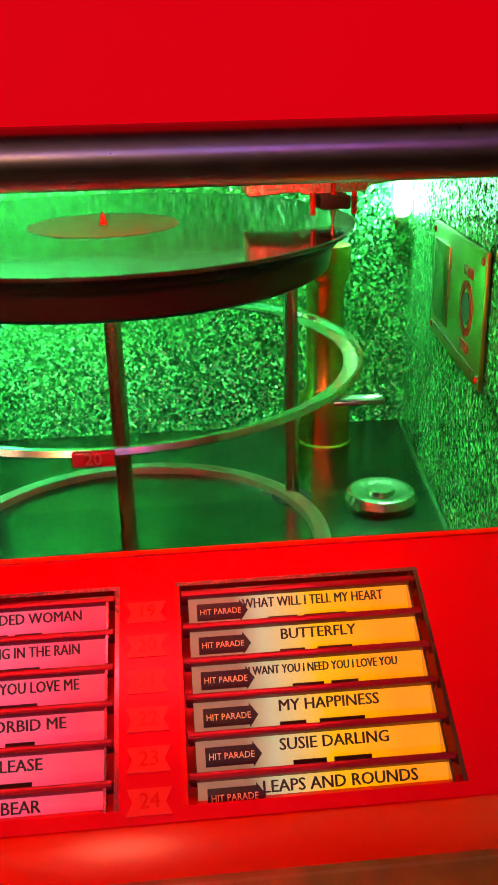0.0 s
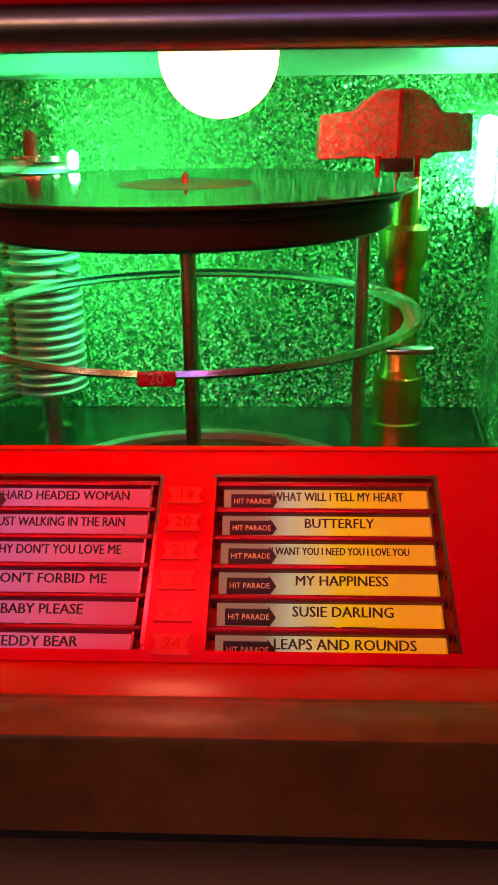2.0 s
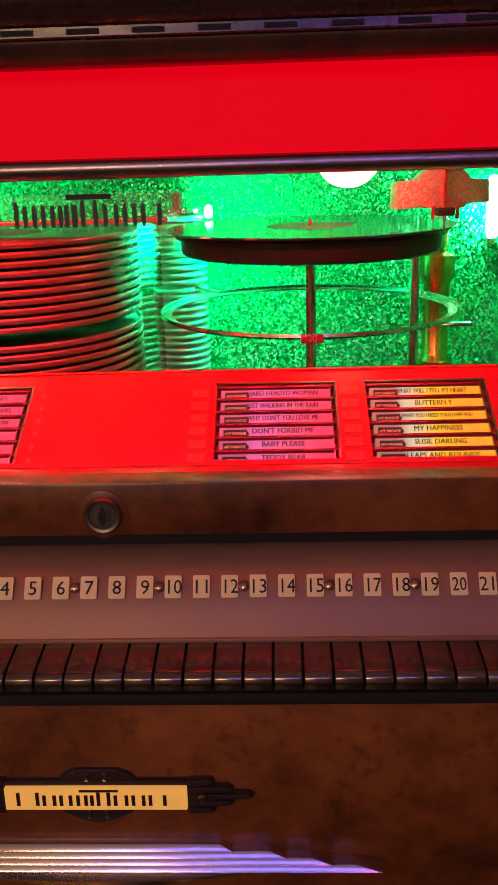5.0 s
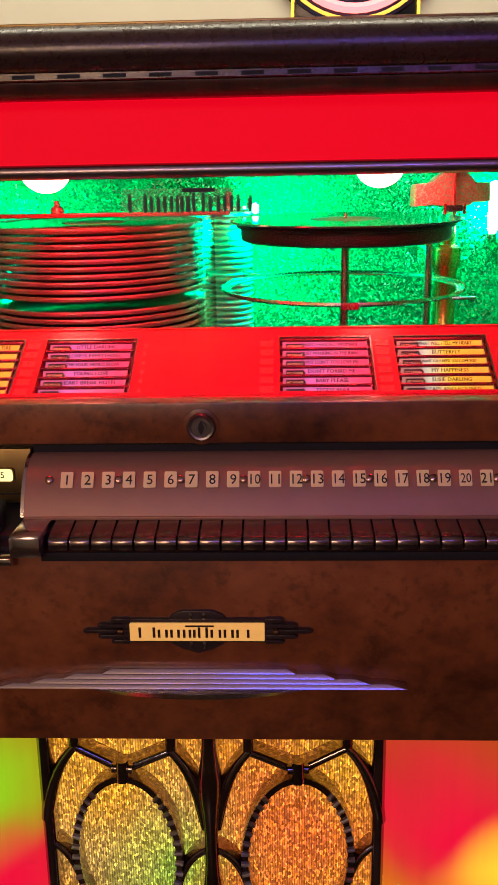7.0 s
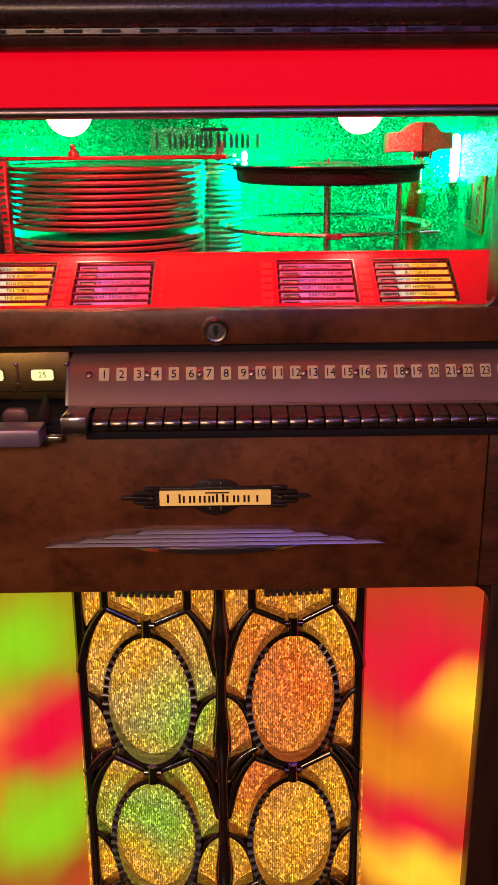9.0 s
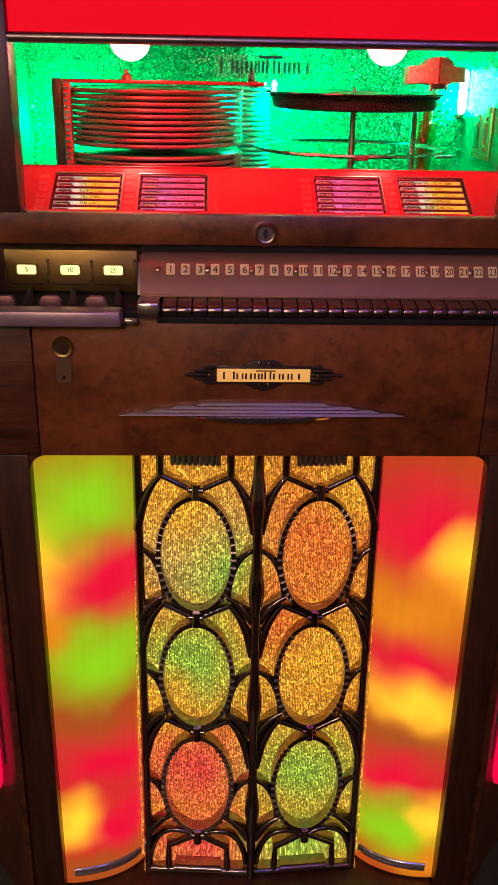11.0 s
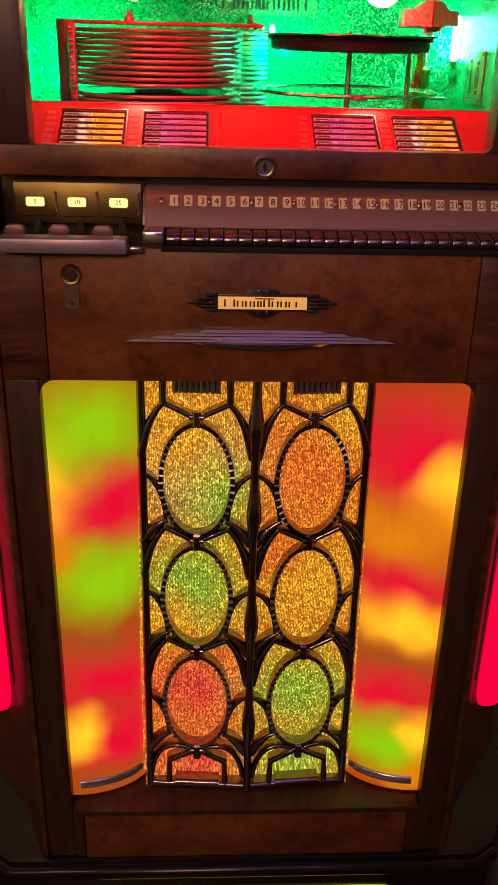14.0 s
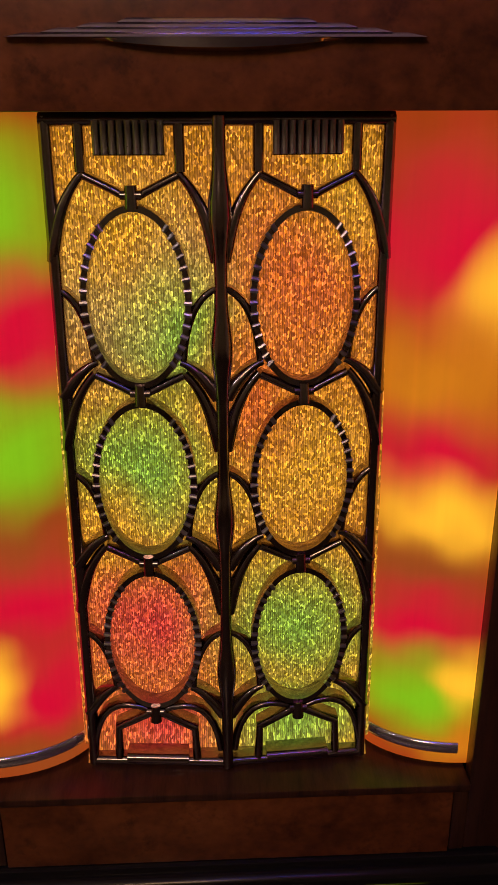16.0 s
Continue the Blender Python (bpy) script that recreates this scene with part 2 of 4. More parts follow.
def pilaster(name):
    """Ribbed plastic lit from behind by a drum of coloured film: soft glows on an orange ground."""
    n = Nodes(name)
    c = n.mix(n.noise(7, 1.0, (1, 0.4, 1)), (0.62, 0.085, 0.004), (0.36, 0.035, 0.004))
    glows = [(-0.285, 0.74, 0.05, 0.11, YEL), (-0.20, 0.71, 0.12, 0.09, RED), (-0.235, 0.835, 0.13, 0.095, LIME), (-0.245, 0.485, 0.13, 0.085, DULL),
             (-0.225, 0.585, 0.13, 0.088, LIME), (-0.285, 0.64, 0.045, 0.06, AMB), (-0.215, 0.395, 0.13, 0.075, RED), (-0.20, 0.275, 0.10, 0.085, RED), (-0.275, 0.300, 0.05, 0.065, YEL), (-0.22, 0.185, 0.12, 0.05, DULL),
             (0.23, 0.79, 0.14, 0.12, RED), (0.285, 0.735, 0.055, 0.075, YEL), (0.22, 0.655, 0.14, 0.075, AMB), (0.235, 0.565, 0.12, 0.075, RED),
             (0.245, 0.495, 0.12, 0.065, YEL), (0.215, 0.435, 0.12, 0.06, DULL), (0.225, 0.36, 0.12, 0.07, RED), (0.225, 0.262, 0.12, 0.080, LIME), (0.285, 0.285, 0.04, 0.06, YEL), (0.275, 0.20, 0.06, 0.05, AMB)]
    c = glow_field(n, c, glows, 0.07)
    streak = n.noise(110, 3, (1, 1, 0.035))
    c = n.mix(1.0, c, n.ramp(streak, [(0.3, (0.96, 0.96, 0.96)), (0.7, (1.03, 1.03, 1.03))]), "MULTIPLY")
    n.set(Base_Color=(0.16, 0.07, 0.03), Roughness=0.16, Emission_Color=c, Emission_Strength=0.70)
    return n.m


def speaker_cloth(name):
    """Upright metallic threads over a drum of coloured film: broken stitches, their glints put into the glow, colour in
    soft patches.
    """
    n = Nodes(name)
    GOLD, ORANGE, GREEN, ROSE, OLIVE = (0.95, 0.40, 0.006), (0.95, 0.17, 0.008), (0.34, 0.52, 0.03), (0.95, 0.055, 0.03), (0.55, 0.40, 0.10)
    c = n.mix(n.noise(6, 1.0, (1, 0.4, 1)), (0.95, 0.33, 0.005), (0.72, 0.24, 0.004))
    glows = [(-0.085, 0.74, 0.13, 0.11, OLIVE), (-0.04, 0.70, 0.08, 0.09, GREEN), (-0.11, 0.80, 0.09, 0.10, GOLD), (-0.085, 0.545, 0.15, 0.105, GREEN), (-0.15, 0.47, 0.07, 0.07, GOLD), (-0.085, 0.335, 0.13, 0.115, ROSE), (-0.085, 0.20, 0.13, 0.06, ROSE),
             (0.085, 0.745, 0.11, 0.13, ORANGE), (0.135, 0.84, 0.06, 0.08, GOLD), (0.085, 0.54, 0.13, 0.10, GOLD), (0.03, 0.62, 0.06, 0.10, ORANGE), (0.085, 0.335, 0.13, 0.115, GREEN), (0.09, 0.20, 0.13, 0.06, GREEN)]
    c = glow_field(n, c, glows, 0.05)
    base = n.mix(0.8, c, (0.10, 0.06, 0.03))
    slant = n.node("ShaderNodeMapping", Vector=n.co)
    slant.inputs["Rotation"].default_value = (0, radians(4), 0)
    slant.inputs["Scale"].default_value = (1, 0.2, 0.55)
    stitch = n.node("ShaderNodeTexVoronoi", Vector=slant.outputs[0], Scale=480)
    # weave tone, its brightest stops being thread glints painted into the emission
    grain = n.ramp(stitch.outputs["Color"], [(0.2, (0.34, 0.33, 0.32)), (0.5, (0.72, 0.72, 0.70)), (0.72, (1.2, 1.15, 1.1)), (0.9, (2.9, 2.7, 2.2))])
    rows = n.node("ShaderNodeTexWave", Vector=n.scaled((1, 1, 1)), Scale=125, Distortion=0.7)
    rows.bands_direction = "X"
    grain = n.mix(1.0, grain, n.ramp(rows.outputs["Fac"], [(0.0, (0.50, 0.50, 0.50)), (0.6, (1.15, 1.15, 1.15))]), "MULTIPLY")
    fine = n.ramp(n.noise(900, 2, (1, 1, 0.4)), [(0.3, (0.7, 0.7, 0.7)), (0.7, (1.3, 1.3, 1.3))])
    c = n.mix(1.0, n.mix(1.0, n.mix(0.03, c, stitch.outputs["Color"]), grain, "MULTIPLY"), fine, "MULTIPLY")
    n.bump(stitch.outputs["Distance"], 0.6, 0.001)
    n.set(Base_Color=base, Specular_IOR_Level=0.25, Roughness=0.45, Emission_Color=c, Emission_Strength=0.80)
    return n.m


drum_mat = pilaster("pilaster_plastic_lit")
cloth_mat = speaker_cloth("speaker_cloth_lit")
onyx_mat = colour_drum("onyx_plastic_lit", 14.0, (1, 1, 1), 0.75, (0.7, 0.75, 0.02), [(0.5, 0.7, (0.3, 0.36, 0.0))])


def card(name, stops, strength):
    """Paper lit from behind, the uneven backlight put into a colour ramp running across."""
    n = Nodes(name)
    gen = n.t.nodes["Texture Coordinate"].outputs["Generated"]
    x = n.node("ShaderNodeSeparateXYZ", Vector=gen).outputs[0]
    c = n.ramp(x, stops)
    n.set(Base_Color=(0.06, 0.05, 0.04), Roughness=0.6, Emission_Color=n.mix(n.math("MULTIPLY", n.noise(120, 3), 0.25), c, (0.25, 0.13, 0.03)), Emission_Strength=strength)
    return n.m


# stops go from the dim left end to the brightly backlit right
card_gold = card("title_card_gold", [(0.20, (0.34, 0.14, 0.10)), (0.32, (0.62, 0.58, 0.38)), (0.55, (1.15, 0.56, 0.0)), (0.85, (1.25, 0.36, 0.0))], 1.0)
card_pink = card("title_card_pink", [(0.20, (0.45, 0.05, 0.14)), (0.32, (0.70, 0.10, 0.34)), (0.6, (0.95, 0.08, 0.22)), (0.9, (1.0, 0.02, 0.10))], 1.05)
glass = Nodes("clear_glass").set(Base_Color=(1, 1, 1), Roughness=0.02, IOR=1.25, Transmission_Weight=1.0, Alpha=1.0).m
roof_cream = plastic("aged_cream_roof_paint", (0.40, 0.34, 0.26), 0.5, 0.5, 25)
wall_paint = plastic("cream_wall_paint", (0.62, 0.56, 0.42), 0.7, 0.2, 6)
floor_mat = plastic("dark_floor", (0.05, 0.035, 0.03), 0.35, 0.5, 12)
foil = glitter("copper_foil", (0.8, 0.4, 0.1), 90)


# ---- mesh helpers ----
def root(name, loc, label, category, group="", kind=""):
    ob = new(name)
    ob.empty_display_size = 0.02
    ob.location = loc
    return tagged(ob, label, category, group, kind)


def mesh(name, bm, mat, smooth=True):
    me = bpy.data.meshes.new(name)
    bmesh.ops.recalc_face_normals(bm, faces=bm.faces)
    bm.to_mesh(me)
    bm.free()
    me.materials.append(mat)
    if smooth:
        for f in me.polygons:
            f.use_smooth = True
        me.set_sharp_from_angle(angle=radians(38))
    return me


def part(name, bm, mat, parent=None, label="", smooth=True):
    me = bm if isinstance(bm, bpy.types.Mesh) else mesh(name, bm, mat, smooth)
    ob = new(name, me)
    if parent:
        ob.parent = parent
        ob.matrix_parent_inverse = Matrix.Translation(parent.location).inverted()
    return tagged(ob, label)


def box(x0, x1, y0, y1, z0, z1, bevel=0.0, seg=2, bm=None):
    own = bmesh.new()
    bmesh.ops.create_cube(own, size=1, matrix=Matrix.Translation(((x0 + x1) / 2, (y0 + y1) / 2, (z0 + z1) / 2)) @ Matrix.Diagonal((x1 - x0, y1 - y0, z1 - z0, 1)))
    if bevel:
        bmesh.ops.bevel(own, geom=own.edges[:], offset=bevel, segments=seg, profile=0.5, affect="EDGES")
    return join(bm, own) if bm else own


def join(a, b):
    me = bpy.data.meshes.new("t")
    b.to_mesh(me)
    b.free()
    a.from_mesh(me)
    bpy.data.meshes.remove(me)
    return a


def lathe(profile, centre=(0, 0, 0), steps=48, axis="z", closed=False):
    """Turned body: profile of (radius, height)."""
    bm = bmesh.new()
    rings = []
    for r, h in profile:
        ring = []
        for i in range(steps if r > 1e-6 else 1):
            a = 2 * math.pi * i / steps
            v = (r * math.cos(a), r * math.sin(a), h)
            if axis == "y":
                v = (v[0], h, v[1])
            ring.append(bm.verts.new(Vector(v) + Vector(centre)))
        rings.append(ring)
    for a, b in list(zip(rings, rings[1:])) + ([(rings[-1], rings[0])] if closed else []):
        for i in range(steps):
            j = (i + 1) % steps
            q = [a[i % len(a)], a[j % len(a)], b[j % len(b)], b[i % len(b)]]
            q = list(dict.fromkeys(q))
            if len(q) > 2:
                bm.faces.new(q)
    return bm


def tube(points, r, steps=8, bm=None, closed=False, flat=1.0, deep=0.0):
    """A round bar along points; flat squeezes it in y, deep draws its back out into a wall."""
    bm = bm or bmesh.new()
    pts = [Vector(p) for p in points]
    rings = []
    n = len(pts)
    for i, p in enumerate(pts):
        a = pts[(i - 1) % n] if closed or i else p
        b = pts[(i + 1) % n] if closed or i < n - 1 else p
        d = (b - a).normalized()
        up = Vector((0, 1, 0)) if abs(d.y) < 0.9 else Vector((0, 0, 1))
        s = d.cross(up).normalized()
        u = s.cross(d)
        rad = r[i] if isinstance(r, (list, tuple)) else r
        ring = [p + rad * (math.cos(k) * s + flat * math.sin(k) * u) for k in (2 * math.pi * j / steps for j in range(steps))]
        rings.append([bm.verts.new(v + Vector((0, deep if v.y - p.y > 0.2 * rad else 0, 0))) for v in ring])
    for i in range(n if closed else n - 1):
        a, b = rings[i], rings[(i + 1) % n]
        for j in range(steps):
            bm.faces.new((a[j], a[(j + 1) % steps], b[(j + 1) % steps], b[j]))
    if not closed:
        bm.faces.new(rings[0])
        bm.faces.new(rings[-1][::-1])
    return bm


def prism(outline, lo, hi, plane="xz", bevel=0.0):
    """A flat outline given depth. plane xz: outline (x, z), depth along y; xy: (x, y) along z; yz: (y, z) along x."""
    bm = bmesh.new()

    def at(p, d):
        return {"xz": (p[0], d, p[1]), "xy": (p[0], p[1], d), "yz": (d, p[0], p[1])}[plane]
    a = [bm.verts.new(at(p, lo)) for p in outline]
    b = [bm.verts.new(at(p, hi)) for p in outline]
    bm.faces.new(a)
    bm.faces.new(b[::-1])
    for i in range(len(a)):
        j = (i + 1) % len(a)
        bm.faces.new((a[i], b[i], b[j], a[j]))
    if bevel:
        bmesh.ops.recalc_face_normals(bm, faces=bm.faces)
        bmesh.ops.bevel(bm, geom=bm.edges[:], offset=bevel, segments=2, profile=0.5, affect="EDGES")
    return bm


def rounded(x0, x1, z0, z1, r, n=6):
    out = []
    for cx, cz, a0 in ((x1 - r, z1 - r, 0), (x0 + r, z1 - r, 90), (x0 + r, z0 + r, 180), (x1 - r, z0 + r, 270)):
        for i in range(n + 1):
            a = radians(a0 + 90 * i / n)
            out.append((cx + r * math.cos(a), cz + r * math.sin(a)))
    return out


def ring_plate(outer, inner, lo, hi, plane="xz"):
    """A frame between two outlines of equal count."""
    bm = bmesh.new()

    def at(p, d):
        return {"xz": (p[0], d, p[1]), "xy": (p[0], p[1], d)}[plane]
    rows = [[bm.verts.new(at(p, d)) for p in o] for o, d in ((outer, lo), (outer, hi), (inner, hi), (inner, lo))]
    for a, b in zip(rows, rows[1:] + rows[:1]):
        for i in range(len(a)):
            j = (i + 1) % len(a)
            bm.faces.new((a[i], a[j], b[j], b[i]))
    return bm


def lettering(name, text, size, m, mat, parent, width=None, depth=0.0002, align="CENTER", bold=0.0):
    """Text in the built-in font as a thin mesh, on the plane of m (x along the line, y up the letters)."""
    cu = bpy.data.curves.new(name, "FONT")
    cu.body, cu.size, cu.extrude, cu.align_x, cu.align_y = text, size, depth, align, "CENTER"
    cu.resolution_u = 2
    tmp = bpy.data.objects.new(name, cu)
    scene.collection.objects.link(tmp)
    bpy.context.view_layer.update()
    me = bpy.data.meshes.new_from_object(tmp)
    bpy.data.objects.remove(tmp)
    xs = [v.co.x for v in me.vertices]
    s = 1.0
    if width and xs:
        s = min(1.0, width / (max(xs) - min(xs)))
    me.transform(m @ Matrix.Diagonal((s, max(s, min(1.0, s + 0.22)), 1, 1)))
    if bold:
        # a heavier face: a second strike a hair beside the first
        bm = bmesh.new()
        bm.from_mesh(me)
        two = me.copy()
        two.transform(m @ Matrix.Translation((bold, 0, 0.00004)) @ m.inverted())
        bm.from_mesh(two)
        bm.to_mesh(me)
        bm.free()
        bpy.data.meshes.remove(two)
    me.materials.clear()
    me.materials.append(mat)
    return part(name, me, mat, parent)


# ---- the room ----
def slab(name, label, cat, x0, x1, y0, y1, z0, z1, mat):
    return tagged(part(name, box(x0, x1, y0, y1, z0, z1), mat, None, "", False), label, cat, "", "structure")


slab("floor", "dark polished floor under the jukebox", "floor", -2.6, 2.4, -3.2, 1.2, FLOOR - 0.1, FLOOR, floor_mat)
slab("wall_north", "cream painted wall behind the jukebox", "wall", -2.6, 2.4, 1.0, 1.1, FLOOR, 2.4, wall_paint)
slab("wall_south", "cream painted wall", "wall", -2.6, 2.4, -3.2, -3.1, FLOOR, 2.4, wall_paint)
slab("wall_west", "cream painted wall", "wall", -2.6, -2.5, -3.1, 1.0, FLOOR, 2.4, wall_paint)
slab("wall_east", "cream painted wall", "wall", 2.3, 2.4, -3.1, 1.0, FLOOR, 2.4, wall_paint)
slab("ceiling", "plain painted ceiling", "ceiling", -2.6, 2.4, -3.2, 1.2, 2.4, 2.5, wall_paint)

# ---- jukebox cabinet ----
U = lambda u: CX + u
cab = root("jukebox_cabinet", (CX, 0.4, FLOOR), "tall walnut and burl jukebox cabinet with black plinth", "jukebox")


def side_outline(s):
    """Plan of one cabinet flank: from the front edge round to the back."""
    pts = [(0.335, 0.100), (0.338, 0.094), (0.344, 0.095), (0.349, 0.101), (0.372, 0.15), (0.392, 0.199), (0.415, 0.232), (0.455, 0.283), (0.492, 0.331), (0.503, 0.352), (0.505, 0.38),
           (0.505, 0.90), (0.485, 0.90), (0.485, 0.392), (0.470, 0.345), (0.375, 0.22), (0.340, 0.13)]
    return [(U(s * u), y) for u, y in pts]


for s in (-1, 1):
    part("side_panel", prism(side_outline(s), 0.052, 1.16, "xy"), walnut, cab)
    up = [(U(s * u), y) for u, y in ((0.335, 0.215), (0.338, 0.205), (0.375, 0.21), (0.42, 0.26), (0.44, 0.33), (0.44, 0.90), (0.42, 0.90), (0.42, 0.34), (0.40, 0.28), (0.37, 0.235))]
    part("upper_side_panel", prism(up, 1.16, 1.455, "xy"), dark_wood, cab)
part("back_panel", box(U(-0.484), U(0.484), 0.885, 0.90, 0.0, 1.49), dark_wood, cab)
# front stiles beside the burl apron and the lit opening
for s in (-1, 1):
    a, b = sorted((U(s * 0.2765), U(s * 0.335)))
    part("stile", box(a, b, 0.0945, 0.118, 0.9165, 1.092, 0.002), walnut, cab)
    a, b = sorted((U(s * 0.291), U(s * 0.335)))
    part("lower_stile", box(a, b, 0.0955, 0.118, 0.056, 0.916, 0.002), dark_wood, cab)
apron = part("apron", box(U(-0.275), U(0.275), 0.093, 0.112, 0.916, 1.092, 0.0015), burl, cab, "burl veneer apron panel")
part("kick_panel", box(U(-0.272), U(0.272), 0.094, 0.112, 0.052, 0.1535, 0.0015), burl, cab, "plain veneered panel under the grille")
for s in (-1, 1):
    a, b = sorted((U(s * 0.2735), U(s * 0.2912)))
    part("kick_stile", box(a, b, 0.0958, 0.112, 0.054, 0.1535, 0.001), dark_wood, cab)
part("kick_ledge", box(U(-0.290), U(0.290), 0.086, 0.30, 0.1535, 0.1650, 0.003), dark_wood, cab)
# rounded corners of the lit opening
for s in (-1, 1):
    r = 0.022
    arc = [(U(s * 0.2905), 0.9155), (U(s * (0.2905 - r)), 0.9155)]
    arc += [(U(s * (0.2905 - r + r * math.sin(radians(a)))), 0.9155 - r + r * math.cos(radians(a))) for a in range(10, 91, 10)]
    part("corner_block", prism(arc, 0.0965, 0.112), dark_wood, cab)
part("opening_back", box(U(-0.33), U(0.33), 0.27, 0.28, 0.165, 0.93), rubber, cab)
part("opening_top", box(U(-0.33), U(0.33), 0.113, 0.27, 0.918, 0.93), dark_wood, cab)
part("shelf", box(U(-0.335), U(0.335), 0.113, 0.885, 1.093, 1.10), rubber, cab)
# plinth
pl = [(U(-0.44), 0.115), (U(-0.40), 0.088), (U(0.40), 0.088), (U(0.44), 0.115), (U(0.515), 0.25), (U(0.515), 0.90), (U(-0.515), 0.90), (U(-0.515), 0.25)]
part("plinth", prism(pl, FLOOR, 0.0505, "xy", 0.004), black_paint, cab, "glossy black plinth")
part("plinth_rail", tube([(U(-0.44), 0.113, 0.028), (U(-0.40), 0.086, 0.028), (U(0.40), 0.086, 0.028), (U(0.44), 0.113, 0.028)], 0.013, 14), black_paint, cab)
part("lit_panel", prism(rounded(U(-0.262), U(0.262), -0.165, -0.018, 0.02), 0.083, 0.0885), onyx_mat, cab, "marbled yellow-green plastic panel lit from behind")
# top
cap = [(0.150, 1.4578), (0.1335, 1.4578), (0.1325, 1.4585), (0.1325, 1.4632), (0.128, 1.4642), (0.123, 1.469), (0.1205, 1.478), (0.123, 1.487), (0.129, 1.4938), (0.137, 1.4968), (0.91, 1.4968), (0.91, 1.448), (0.155, 1.448), (0.152, 1.4578)]
part("top_cap", prism(cap, U(-0.46), U(0.46), "yz"), cap_wood, cab, "moulded dark wooden top")
part("cap_moulding", prism([(0.157, 1.4470), (0.1475, 1.4470), (0.1455, 1.4485), (0.1415, 1.4495), (0.1385, 1.4530), (0.1365, 1.4560), (0.1365, 1.4576), (0.157, 1.4576)], U(-0.455), U(0.455), "yz"), dark_wood, cab, "brown moulding under the top")
part("cap_rail", box(U(-0.455), U(0.455), 0.1365, 0.1425, 1.4960, 1.4982, 0.0006), brass, cab, "thin brass edge line")
for i in range(26):
    x = U(-0.44 + 0.0345 * i)
    part("vent_slot", box(x, x + 0.017, 0.1316, 0.134, 1.4594, 1.4620), rubber, cab)

# inside of the glazed compartment
for s in (-1, 1):
    pts = [(U(s * 0.326), 0.21), (U(s * 0.388), 0.74), (U(s * 0.398), 0.74), (U(s * 0.336), 0.21)]
    part("glitter_side", prism(pts, 1.11, 1.447, "xy"), glitter_green, cab, "green-lit glitter lining")
part("glitter_back", box(U(-0.388), U(0.388), 0.735, 0.745, 1.11, 1.447), glitter_green, cab, "green-lit glitter lining")
part("compartment_roof", prism([(U(-0.330), 0.245), (U(0.330), 0.245), (U(0.3855), 0.7345), (U(-0.3855), 0.7345)], 1.4245, 1.4465, "xy"), roof_cream, cab, "cream painted roof of the compartment")

# red lit columns on the flanks
for s in (-1, 1):
    col = root("side_light_column", (U(s * 0.45), 0.2, 0.25), "red plastic side column glowing from within on the cabinet flank", "light column", "side columns")
    bm = bmesh.new()
    rows = []
    N, zs = 20, []
    for i in range(13):
        a = radians(90 * i / 12)
        zs.append((0.328 - 0.08 * math.cos(a), math.sin(a)))
    for i in range(1, 13):
        zs.append((0.328 + 0.757 * i / 12, 1.0))
    for z, k in zs:
        row = []
        for j in range(N + 1):
            a = radians(-90 + 180 * j / N)
            w = 0.068 * max(k, 0.02)
            t = w * math.sin(a)
            d = 0.046 * k * math.cos(a)
            # the flank's face runs outwards and back
            row.append(bm.verts.new((U(s * (0.441 + t * 0.61 + d * 0.79)), 0.254 + t * 0.79 - d * 0.61, z)))
        rows.append(row)
    for a, b in zip(rows, rows[1:]):
        for j in range(N):
            bm.faces.new((a[j], a[j + 1], b[j + 1], b[j]))
    bmesh.ops.holes_fill(bm, edges=bm.edges[:])
    part("lens", bm, red_column, col)
    capo = [(0.436 + 0.071 * math.sin(a) * 0.61 + 0.050 * math.cos(a) * 0.79, 0.254 + 0.071 * math.sin(a) * 0.79 - 0.050 * math.cos(a) * 0.61) for a in (radians(-90 + 15 * k) for k in range(13))]
    part("column_cap", prism([(U(s * (u + 0.005)), y) for u, y in capo], 1.083, 1.114, "xy", 0.004), chrome, col, "chrome cap of the column")
    rim = [(U(s * 0.3925), 0.1985, 1.07 - 0.73 * i / 12) for i in range(13)]
    part("rim", tube(rim, 0.003, 8), chrome, col)

# ---- light pilasters ----
for s in (-1, 1):
    pil = root("light_pilaster", (U(s * 0.23), 0.16, 0.168), "curved plastic pilaster lit red, yellow and green", "pilaster", "front pilasters")
    bm = bmesh.new()
    prof = []
    for i in range(17):
        a = radians(90 * i / 16)
        prof.append((0.290 - 0.128 * math.sin(a) ** 1.0, 0.118 + 0.085 * (1 - math.cos(a))))
    prof = [(0.2925, 0.118)] + prof
    lo = [bm.verts.new((U(s * u), y, 0.170)) for u, y in prof]
    hi = [bm.verts.new((U(s * u), y, 0.917)) for u, y in prof]
    for i in range(len(prof) - 1):
        bm.faces.new((lo[i], lo[i + 1], hi[i + 1], hi[i]))
    bmesh.ops.solidify(bm, geom=bm.faces[:], thickness=0.003)
    part("lens", bm, drum_mat, pil)
    # chromed trim that follows the foot
    tr = [(U(s * u), y - 0.004, 0.196) for u, y in prof[2:13]]
    part("foot_trim", tube(tr, 0.0078, 14, flat=0.45), foot_metal, pil, "curved chrome foot trim")

# ---- speaker grille ----
gr = root("speaker_grille", (CX, 0.15, 0.166), "dark plated cast grille of linked ovals over glittering cloth", "grille")


def g_at(s, q, z, out=0.0):
    """A point of the grille's face: q 0 at the middle bar to 1 at the outer edge."""
    lean = 0.132 + 0.022 * (z - 0.165) / 0.74
    return Vector((U(s * 0.170 * q), lean + 0.012 * q - out, z))


